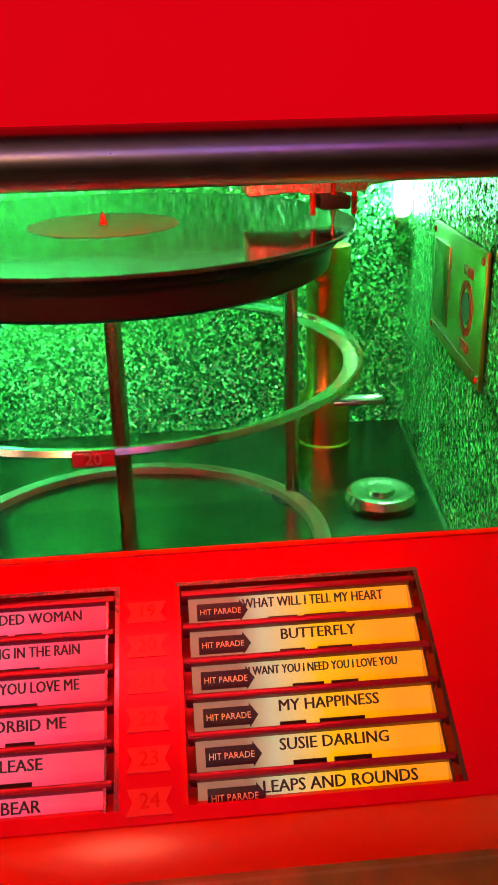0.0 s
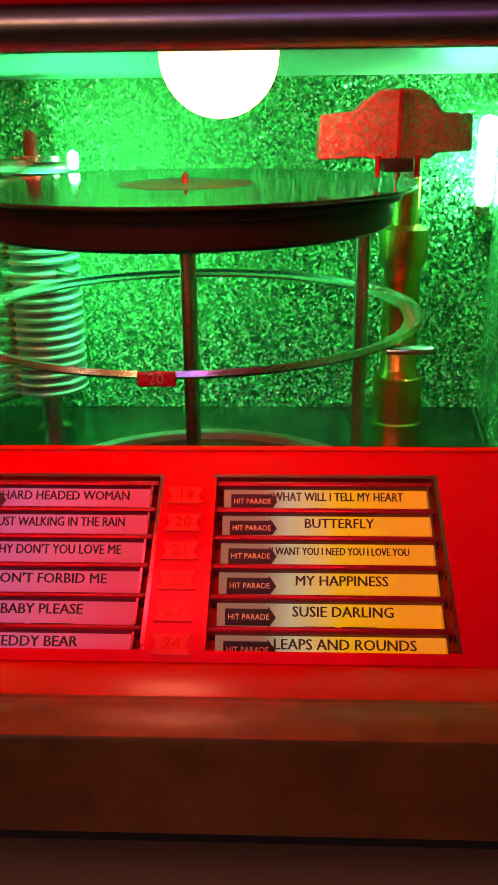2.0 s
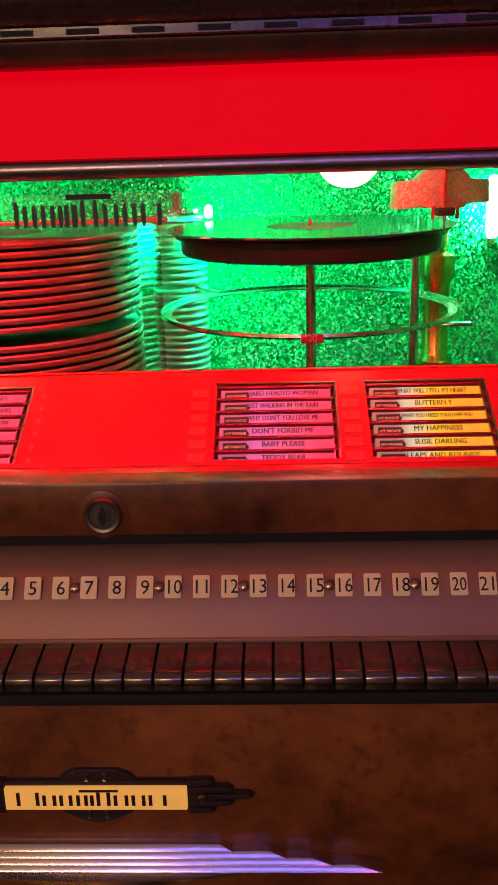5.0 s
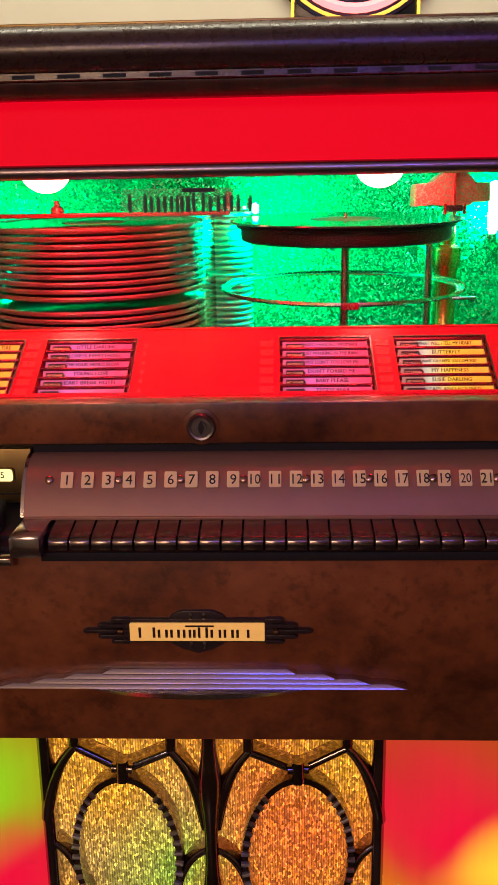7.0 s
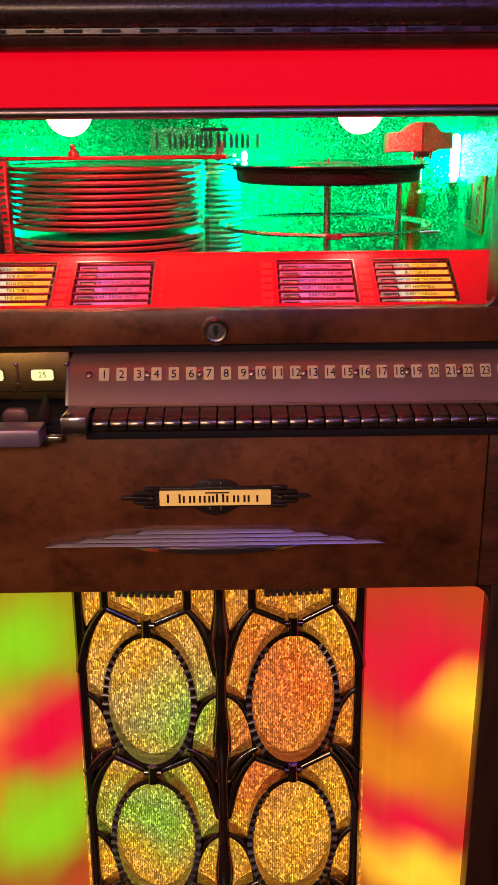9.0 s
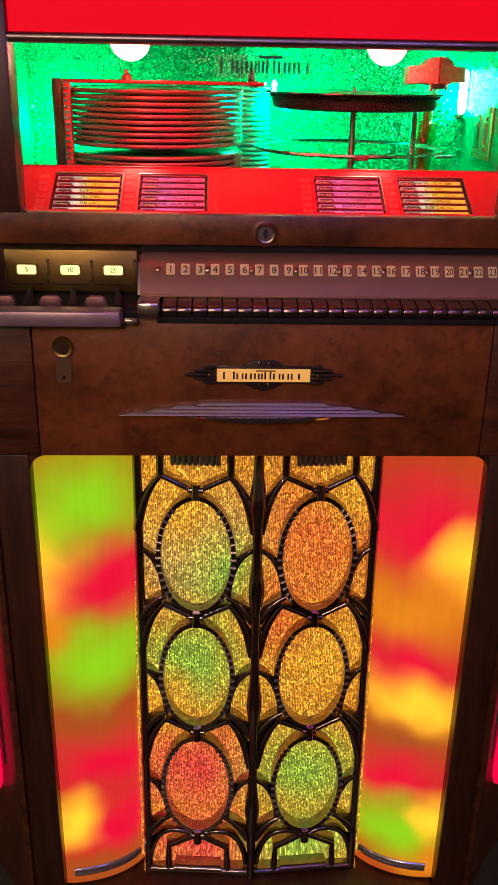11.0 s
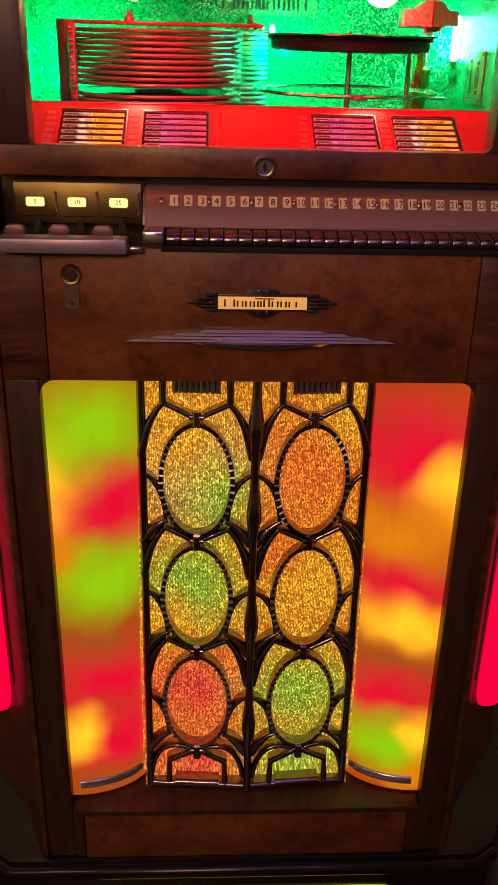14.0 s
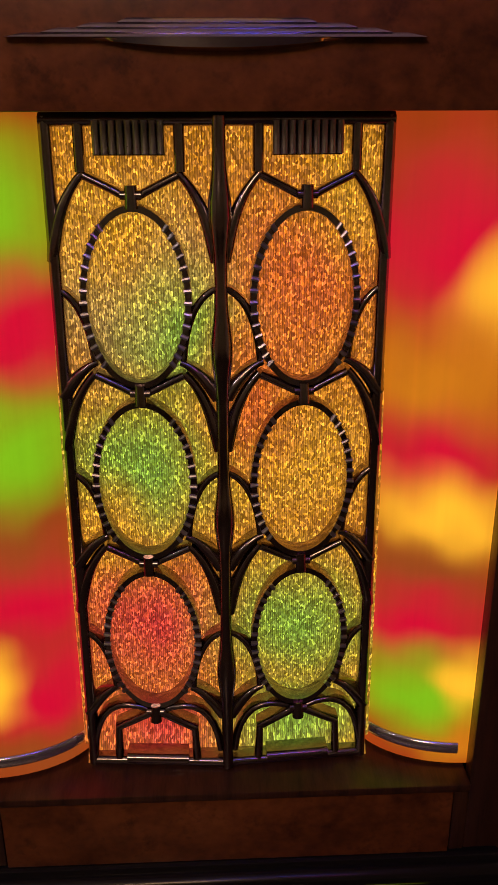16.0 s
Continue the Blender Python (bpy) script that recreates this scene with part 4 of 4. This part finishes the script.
TITLES = [
    ["GREAT BALLS OF FIRE", "FOR A PENNY", "BLUE MOON", "TILL THEN", "THE WALL", ""],
    ["LITTLE DARLING", "LOVE IS EVERYTHING", "THE FOUR WINDS BLOW", "YOUNG LOVE", "HEART BREAK HOTEL", ""],
    ["HARD HEADED WOMAN", "JUST WALKING IN THE RAIN", "WHY DON'T YOU LOVE ME", "DON'T FORBID ME", "BABY PLEASE", "TEDDY BEAR"],
    ["WHAT WILL I TELL MY HEART", "BUTTERFLY", "I WANT YOU I NEED YOU I LOVE YOU", "MY HAPPINESS", "SUSIE DARLING", "LEAPS AND ROUNDS"],
]
ROW = (W1 - W0) / 6.0
for c, (a, b) in enumerate(COLS):
    for s, e in ((1, a), (-1, b)):
        part("cheek", on_slope(box(min(e, e + s * 0.0015), max(e, e + s * 0.0015), W0, W1, -0.020, 0.0002)), chrome if s < 0 else red_plastic, tp)
    part("frame_head", on_slope(box(a, b, W1 - 0.0015, W1, -0.02, 0.0004)), chrome, tp)
    for r in range(6):
        y = W1 - 0.0045 - ROW * r
        # louvre slat that holds the card above it
        part("slat", on_slope(box(a + 0.002, b - 0.002, y - 0.0012, y + 0.0012, -0.007, 0.0002, 0.0005)), slat_red, tp)
        bm = prism([(y - 0.0012, 0.0), (y - ROW + 0.0016, -0.0005), (y - ROW + 0.0016, -0.010), (y - 0.0012, -0.006)], b - 0.0048, b - 0.0040, "yz")
        part("slat_end", on_slope(bm), chrome, tp, "bright slat end")
        # card stands up towards the viewer between slats
        cm = SM @ Matrix.Translation(((a + b) / 2, y - ROW * 0.52, -0.0048)) @ Matrix.Rotation(radians(26), 4, "X")
        w = (b - a) / 2 - 0.0045
        bm = box(-w, w, -ROW * 0.60, ROW * 0.46, -0.0003, 0)
        bm.transform(cm)
        kc = part("title_card", bm, card_gold if c in (0, 3) else card_pink, tp, "printed card lit from behind", False)
        arrow = [(-w + 0.003, -0.0020), (-w + 0.0185, -0.0020), (-w + 0.0185, -0.0030), (-w + 0.0215, 0.0010), (-w + 0.0185, 0.0050), (-w + 0.0185, 0.0040), (-w + 0.003, 0.0040)]
        bm = prism(arrow, 0.0005, 0.0009, "xy")
        bm.transform(cm)
        part("arrow_mark", bm, ink, kc, "dark arrow mark")
        lettering("arrow_words", "HIT PARADE", 0.0029, cm @ Matrix.Translation((-w + 0.0115, 0.0010, 0.0012)), cream, kc, 0.0148, 0.0001)
        if TITLES[c][r]:
            lettering("title", TITLES[c][r], 0.0053, cm @ Matrix.Translation((0.0050, 0.0030, 0.0003)), ink, kc, 0.052, 0.0001, "CENTER", 0.00024)
        k0 = -0.012 + 0.003 * ((r * 7 + c) % 3)
        for x0, x1 in ((k0, k0 + 0.011 - 0.002 * (r % 2)), (k0 + 0.0135, k0 + 0.029 - 0.003 * ((r + c) % 3))):
            bm = box(x0, x1, -0.0044, -0.0020, 0.0001, 0.0004)
            bm.transform(cm)
            part("second_line", bm, ink, kc)
for c, xx, first in ((0, -0.4640, 1), (1, -0.3535, 7), (2, -0.1265, 13), (3, -0.0165, 19)):
    for r in range(6):
        y = W1 - 0.0045 - ROW * (r + 0.5)
        m = SM @ Matrix.Translation((xx, y, 0.0006))
        tagm = [(-0.0075, -0.004), (0.0065, -0.004), (0.0045, 0), (0.0065, 0.004), (-0.0075, 0.004), (-0.0058, 0)]
        bm = prism(tagm, -0.0005, 0.0, "xy")
        bm.transform(m)
        k = part("number_flag", bm, red_faint, tp, "faint number flag")
        lettering("numeral", str(first + r), 0.0068, m @ Matrix.Translation((-0.0004, 0, 0.0002)), red_plastic, k, 0.008, 0.0001)

for r in range(6):
    m = SM @ Matrix.Translation((-0.2440, W1 - 0.0045 - ROW * (r + 0.5), 0.0006))
    bm = prism([(-0.0022, 0), (0, -0.0032), (0.0022, 0), (0, 0.0032)], -0.0005, 0.0, "xy")
    bm.transform(m)
    part("diamond_mark", bm, red_faint, tp)

# ---- record mechanism ----
MX, MY = -0.037, 0.478        # turntable axis
RX, RY = -0.038, 0.505        # ring of the tray that is swung out
LEAN_IN = radians(2.3)        # the mechanism slopes a little towards the door
SX, SY = -0.335, 0.492        # record stack axis
PX, PY = -0.184, 0.675        # tray pivot
PLATE = 1.134
mp = root("mechanism_plate", (CX, 0.45, 1.14), "green-lit metal mechanism base plate", "base plate")
part("plate", prism([(U(-0.335), 0.30), (U(0.335), 0.30), (U(0.3865), 0.7345), (U(-0.3865), 0.7345)], 1.126, PLATE, "xy"), plate_metal, mp)
part("hole_rim", lathe([(0.132, 0), (0.131, 0.005), (0.126, 0.007), (0.121, 0.005), (0.120, 0.0)], (MX, MY + 0.04, PLATE), 64), knob_mat, mp)
part("plate_edge", prism([(U(0.3355), 0.32), (U(0.3385), 0.32), (U(0.3845), 0.733), (U(0.3815), 0.733)], PLATE, PLATE + 0.003, "xy"), chrome, mp)
part("post_hole", lathe([(0, 0.0), (0.014, 0.0), (0.015, 0.0006)], (0.0775, 0.577, PLATE + 0.0003), 28), rubber, mp)
dk = root("motor_cap", (0.140, 0.559, PLATE), "round stepped metal cap on the base plate", "cap")
part("cap", lathe([(0.0255, 0), (0.0265, 0.004), (0.024, 0.0095), (0.019, 0.0105), (0.014, 0.0085), (0.011, 0.0085), (0.009, 0.011), (0.0, 0.0115)], (0.140, 0.559, PLATE), 40), tray_metal, dk)

tt = root("turntable", (MX, MY, PLATE), "maroon felt-edged turntable on a slim steel shaft", "turntable")
part("shaft", lathe([(0, 0), (0.0050, 0), (0.0050, 0.190), (0, 0.190)], (MX, MY, PLATE), 20), steel, tt)
platter = part("platter", lathe([(0, -0.0215), (0.1185, -0.0225), (0.1215, -0.0205), (0.1222, -0.0165), (0.1226, -0.0075), (0.1270, -0.0068), (0.1276, -0.0045), (0.1262, -0.0022), (0, -0.0022)], (0, 0, 0), 72), maroon, None)
spin = part("spindle", lathe([(0.002, -0.002), (0.002, 0.002), (0.0014, 0.0055), (0, 0.0075)], (0, 0, 0), 14), red_plastic, None, "red spindle tip")
for o in (platter, spin):
    o.parent, o.location, o.rotation_euler.x = tt, (0, 0, 1.3470 - PLATE), LEAN_IN


def record_meshes():
    d = mesh("disc", lathe([(0.0, -0.002), (0.1375, -0.002), (0.1388, -0.001), (0.1384, 0.0004)] + [(0.136 - 0.00138 * i, 0.0001 * (i % 2)) for i in range(0, 64)] + [(0.036, 0.0), (0, 0.0)], (0, 0, 0), 72), shellac)
    l = mesh("label", lathe([(0.0420, 0.0), (0.0415, 0.0004), (0, 0.0004)], (0, 0, 0), 48), label_red)
    return d, l


DISC, LABEL = record_meshes()


def record(x, y, z, label, group, size=1.0):
    r = root("record", (x, y, z), label, "record", group)
    r.rotation_euler.x = LEAN_IN
    for nme, me in (("disc", DISC), ("label", LABEL)):
        o = new(nme, me)
        o.parent = r
        o.scale = (size, size, 1)
    return r


record(MX, MY, 1.3473, "black ten-inch record with red label on the turntable", "records", 0.975)


def tray_mesh(R):
    return mesh("ring", lathe([(R - 0.012, -0.0010), (R - 0.003, -0.0010), (R, 0.0012), (R - 0.001, 0.0040), (R - 0.003, 0.0034), (R - 0.004, 0.0012), (R - 0.012, 0.0004)], (0, 0, 0), 72, closed=True), tray_metal)


TRAY = tray_mesh(0.148)
R2 = 0.131
STACK_TRAY = mesh("ring", lathe([(R2 - 0.014, -0.0022), (R2 - 0.0025, -0.0029), (R2 - 0.0010, -0.0027), (R2 - 0.0003, -0.0020), (R2, -0.0008), (R2, 0.0008), (R2 - 0.0003, 0.0020), (R2 - 0.0010, 0.0027), (R2 - 0.0028, 0.0027), (R2 - 0.0036, 0.0004), (R2 - 0.014, -0.0006)], (0, 0, 0), 80, closed=True), rim_metal)
HUB = mesh("hub", lathe([(0.010, -0.0030), (0.029, -0.0030), (0.0322, -0.0014), (0.033, 0.0002), (0.0322, 0.0018), (0.029, 0.0032), (0.010, 0.0032)], (0, 0, 0), 40, closed=True), hub_metal)


def tray(x, y, z, label, ring, R, cat="record tray"):
    t = root("record_tray", (x, y, z), label, cat, "record trays")
    t.rotation_euler.x = LEAN_IN
    o = new("ring", ring)
    o.parent = t
    d = Vector((PX - x, PY - y, 0))
    n = d.normalized()
    a = new("arm", mesh("arm", tube([n * (R - 0.002), d - n * 0.030], 0.0042, 8, flat=0.5), tray_metal))
    a.parent = t
    h = new("hub", HUB)
    h.parent, h.location = t, d
    return t


out_tray = tray(RX, RY, 1.2655, "bare metal ring tray swung out under the turntable, tag 20", TRAY, 0.148)
tag = part("number_tag", box(-0.012, 0.007, -0.1510, -0.1475, -0.0030, 0.0045, 0.001), slat_red, None, "red number tag")
tag.parent = out_tray
lettering("numeral", "20", 0.0080, pose(-0.0025, -0.1514, 0.0010, 90), knob_mat, tag)
lug = part("lug", box(0.115, 0.142, -0.094, -0.084, -0.0025, 0.0005, 0.001), tray_metal, None)
lug.parent = out_tray
ZT, DP = 1.3460, 0.0079
for i in range(24):
    z = ZT - DP * i
    if z < PLATE + 0.004:
        break
    if abs(z - 1.2655) < DP * 0.5:
        continue
    tray(SX, SY, z, "polished metal tray closed in the stack", STACK_TRAY, R2)
    record(SX, SY, z + 0.0016, "black record lying in its stack tray", "records", 0.915)
pv = root("tray_pivot", (PX, PY, PLATE), "upright pivot post of the record trays with a red finial", "pivot post")
part("post", lathe([(0, 0), (0.016, 0), (0.0095, 0.004), (0.0095, 0.222), (0.012, 0.224), (0.012, 0.229), (0, 0.2295)], (PX, PY, PLATE), 28), steel, pv)
part("finial", lathe([(0.006, 0.228), (0.006, 0.238), (0.0045, 0.247), (0, 0.249)], (PX, PY, PLATE), 18), red_plastic, pv, "red finial")
part("cap_plate", lathe([(0, 0.2245), (0.029, 0.2245), (0.029, 0.2285), (0, 0.2285)], (PX, PY, PLATE), 36), tray_metal, pv)
br = root("stack_bridge", (SX, SY, 1.352), "red top bridge across the record stack", "bridge")
part("bridge_plate", box(SX - 0.145, PX + 0.012, SY - 0.012, SY + 0.004, 1.3535, 1.3585, 0.001), red_plastic, br)
part("bridge_knob", lathe([(0.008, 0), (0.007, 0.006), (0.0035, 0.009), (0.003, 0.014), (0, 0.015)], (SX - 0.042, SY - 0.004, 1.3585), 16), red_plastic, br)
part("bridge_arm", tube([(PX, SY, 1.356), (PX, PY, 1.3560)], 0.005, 8), red_plastic, br)
part("bridge_foot", box(SX - 0.149, SX - 0.136, SY - 0.03, SY + 0.03, PLATE, 1.3585, 0.001), dark_wood, br)
gd = root("tray_guide", (SX - 0.135, SY - 0.03, PLATE), "slotted red upright guide beside the record stack", "guide post")
part("upright", box(SX - 0.1255, SX - 0.1155, SY - 0.078, SY - 0.062, PLATE, 1.352, 0.001), red_plastic, gd)
for i in range(26):
    part("tooth", box(SX - 0.1240, SX - 0.1175, SY - 0.0805, SY - 0.0775, PLATE + 0.012 + DP * i, PLATE + 0.015 + DP * i), chrome, gd)

# lift post and tone arm
lp = root("lift_rod", (0.0775, 0.577, PLATE), "thin steel lift rod through the base plate", "rod")
part("rod", lathe([(0, 0), (0.0052, 0), (0.0052, 0.190), (0, 0.190)], (0.0775, 0.577, PLATE), 16), steel, lp)
ta = root("tone_arm", (0.1215, 0.690, PLATE), "red glitter tone arm head on a stout brass-toned post", "tone arm")
part("post", lathe([(0, 0), (0.0235, 0), (0.0235, 0.0015), (0.0215, 0.003), (0.0215, 0.042), (0.0185, 0.043), (0.0165, 0.048), (0.0155, 0.05), (0.0155, 0.135), (0.0185, 0.14), (0.0205, 0.146), (0.0205, 0.168), (0.016, 0.170), (0.012, 0.172), (0.012, 0.21), (0, 0.21)], (0.1215, 0.690, PLATE), 36), post_metal, ta)
hd = [(0.0405, 1.3595), (0.0415, 1.3845), (0.061, 1.3860), (0.067, 1.3925), (0.076, 1.3975), (0.098, 1.3975), (0.107, 1.3925), (0.113, 1.3855), (0.133, 1.3850), (0.134, 1.3640), (0.109, 1.3630), (0.107, 1.3600), (0.071, 1.3600), (0.069, 1.3615)]
bm = prism(hd, 0.468, 0.508, "xz", 0.002)
for v in bm.verts:
    v.co.y += 0.7 * max(0.0, v.co.x - 0.092)        # the outer end slants back towards the post
part("head", bm, glitter_red, ta, "red glitter covered head")
part("head_seam", box(0.0858, 0.0872, 0.4666, 0.472, 1.3605, 1.3972), red_plastic, ta)
part("arm_bar", tube([(0.115, 0.51, 1.375), (0.122, 0.60, 1.379), (0.1215, 0.690, 1.345)], 0.009, 10), glitter_red, ta)
part("cartridge", box(0.077, 0.093, 0.453, 0.477, 1.3535, 1.3605, 0.001), ink, ta)
for dx in (0.074, 0.085, 0.096):
    part("pickup_screw", tube([(dx, 0.459, 1.362), (dx, 0.459, 1.3505)], 0.0016, 8), red_plastic, ta)
part("needle", tube([(0.0845, 0.457, 1.355), (0.0838, 0.455, 1.3465)], [0.0022, 0.0005], 8), steel, ta)

# lamps inside the compartment
for u in (-0.176, 0.176):
    gl = root("globe_lamp", (U(u), 0.385, 1.408), "round white globe bulb hanging from the compartment roof", "lamp", "globe lamps")
    part("globe", lathe([(0, -0.028)] + [(0.028 * math.sin(radians(a)), -0.028 * math.cos(radians(a))) for a in range(10, 160, 10)] + [(0.009, 0.0275)], (U(u), 0.385, 1.408), 32), globe_white, gl)
    part("socket", lathe([(0.0105, 0.024), (0.0105, 0.038), (0, 0.038)], (U(u), 0.385, 1.398), 20), brass, gl)
# tube and bracket are added; the tube draws glare on the glitter lining
cl = root("corner_glare", (0.19, 0.715, 1.315), "glowing green-white tube standing in for glare on the corner lining", "lamp")
part("glare_tube", lathe([(0.0, 0.0), (0.006, 0.002), (0.008, 0.008), (0.008, 0.066), (0.006, 0.072), (0.0, 0.074)], (0.192, 0.722, 1.318), 20), tube_green, cl)
part("bracket", box(0.186, 0.198, 0.722, 0.7345, 1.310, 1.319, 0.001), steel, cl)
sb = root("indicator_bulb", (-0.146, 0.66, 1.352), "tiny green bulb on the pivot bracket beside the trays", "lamp")
part("bulb", lathe([(0.0, 0.0), (0.0042, 0.002), (0.0048, 0.007), (0.0042, 0.013), (0.0, 0.016)], (-0.1465, 0.66, 1.3515), 16), tube_green, sb)
part("holder", tube([(-0.1465, 0.66, 1.352), (-0.1465, 0.66, 1.347), (-0.172, 0.672, 1.347)], 0.0025, 8), steel, sb)

# ---- instruction card on the compartment's side ----
ic = root("instruction_plate", (0.17, 0.52, 1.2915), "small framed metal plate fixed on the glitter lining", "plate")
pm = Matrix.Translation((U(0.3622), 0.5205, 1.2910)) @ Matrix.Rotation(radians(-6.67), 4, "Z")
plate_parts = [("plate", box(-0.0036, -0.0008, -0.077, 0.077, -0.0385, 0.0385, 0.0008), brass),
               ("window", box(-0.0044, -0.0034, 0.018, 0.068, -0.024, 0.028, 0.0003), steel),
               ("window_line", box(-0.0044, -0.0034, -0.064, 0.062, -0.0315, -0.0300), label_red),
               ("red_bar", box(-0.0044, -0.0034, -0.050, -0.026, 0.019, 0.025, 0.0003), red_plastic),
               ("red_bar", box(-0.0044, -0.0034, -0.048, -0.024, -0.025, -0.019, 0.0003), red_plastic)]
ringo = [(-0.036 + 0.0165 * math.cos(2 * math.pi * i / 28), 0.0165 * math.sin(2 * math.pi * i / 28)) for i in range(28)]
ringi = [(-0.036 + (p + 0.036) * 0.72, q * 0.72) for p, q in ringo]
bm = ring_plate(ringo, ringi, 0.0, 0.001)
bm.transform(Matrix.Translation((-0.0034, 0, 0)) @ Matrix.Rotation(radians(90), 4, "Z"))
plate_parts.append(("emblem_ring", bm, red_plastic))
bm = prism([(p * 0.9 - 0.0036, q * 0.8) for p, q in ringi], 0.0, 0.0009)
bm.transform(Matrix.Translation((-0.0034, 0, 0)) @ Matrix.Rotation(radians(90), 4, "Z"))
plate_parts.append(("emblem", bm, ink))
for y, z in ((-0.072, 0.033), (-0.072, -0.033), (0.072, 0.033), (0.072, -0.033)):
    bm = lathe([(0.0024, 0.0), (0.002, -0.0012), (0, -0.0015)], (0, 0, 0), 10, "y")
    bm.transform(Matrix.Translation((-0.0036, y, z)) @ Matrix.Rotation(radians(-90), 4, "Z"))
    plate_parts.append(("pin", bm, red_plastic))
for nm_, bm, mat in plate_parts:
    bm.transform(pm)
    part(nm_, bm, mat, ic)

# ---- wall clock ----
ck = root("neon_wall_clock", (0.0, 0.99, 1.8), "round clock with a red and gold neon rim on the wall", "clock")
CZ = 1.788
part("case", lathe([(0.0, 0.0), (0.145, 0.0), (0.15, -0.012), (0.145, -0.025), (0, -0.025)], (0.012, 1.0, CZ), 48, "y"), black_paint, ck)
part("foot", prism([(-0.092, CZ - 0.145), (0.116, CZ - 0.145), (0.104, CZ - 0.07), (-0.080, CZ - 0.07)], 0.978, 0.998, "xz", 0.003), black_paint, ck, "black base of the clock")
for x0, x1 in ((-0.090, -0.079), (0.114, 0.103)):
    part("gold_edge", tube([(x0, 0.976, CZ - 0.143), (x0 * 0.97 + x1 * 0.03, 0.975, CZ - 0.11), (x1, 0.976, CZ - 0.07)], 0.0028, 8), neon_gold, ck)
part("hour_mark", box(0.008, 0.016, 0.968, 0.976, CZ - 0.105, CZ - 0.085, 0.001), neon_gold, ck)
part("neon_rim", tube([(0.012 + 0.122 * math.cos(2 * math.pi * i / 48), 0.968, CZ + 0.122 * math.sin(2 * math.pi * i / 48)) for i in range(48)], 0.008, 8, closed=True), neon_red, ck, "red neon rim")
part("gold_rim", tube([(0.012 + 0.137 * math.cos(2 * math.pi * i / 48), 0.973, CZ + 0.137 * math.sin(2 * math.pi * i / 48)) for i in range(48)], 0.003, 8, closed=True), neon_gold, ck)

# ---- foil shape beside the plinth, stand-in for an amber glass-like thing ----
fp = root("amber_stand_in", (0.318, 0.03, FLOOR), "round copper foil shape standing in for an amber glass-like thing on the floor", "pot")
bm = lathe([(0, 0), (0.045, 0), (0.055, 0.08), (0.066, 0.17), (0.068, 0.22), (0.058, 0.27), (0.04, 0.31), (0.0, 0.325)], (0.318, 0.03, FLOOR), 40)
for v in bm.verts:
    v.co += Vector((noise.noise(v.co * 40), noise.noise(v.co * 40 + Vector((7, 3, 1))), 0)) * 0.008
part("foil", bm, foil, fp, "crumpled copper foil", False)
part("cord", tube([(0.318 + 0.066 * math.cos(2 * math.pi * i / 32), 0.03 + 0.066 * math.sin(2 * math.pi * i / 32), FLOOR + 0.235) for i in range(32)], 0.005, 8, closed=True), brass, fp, "gold cord")
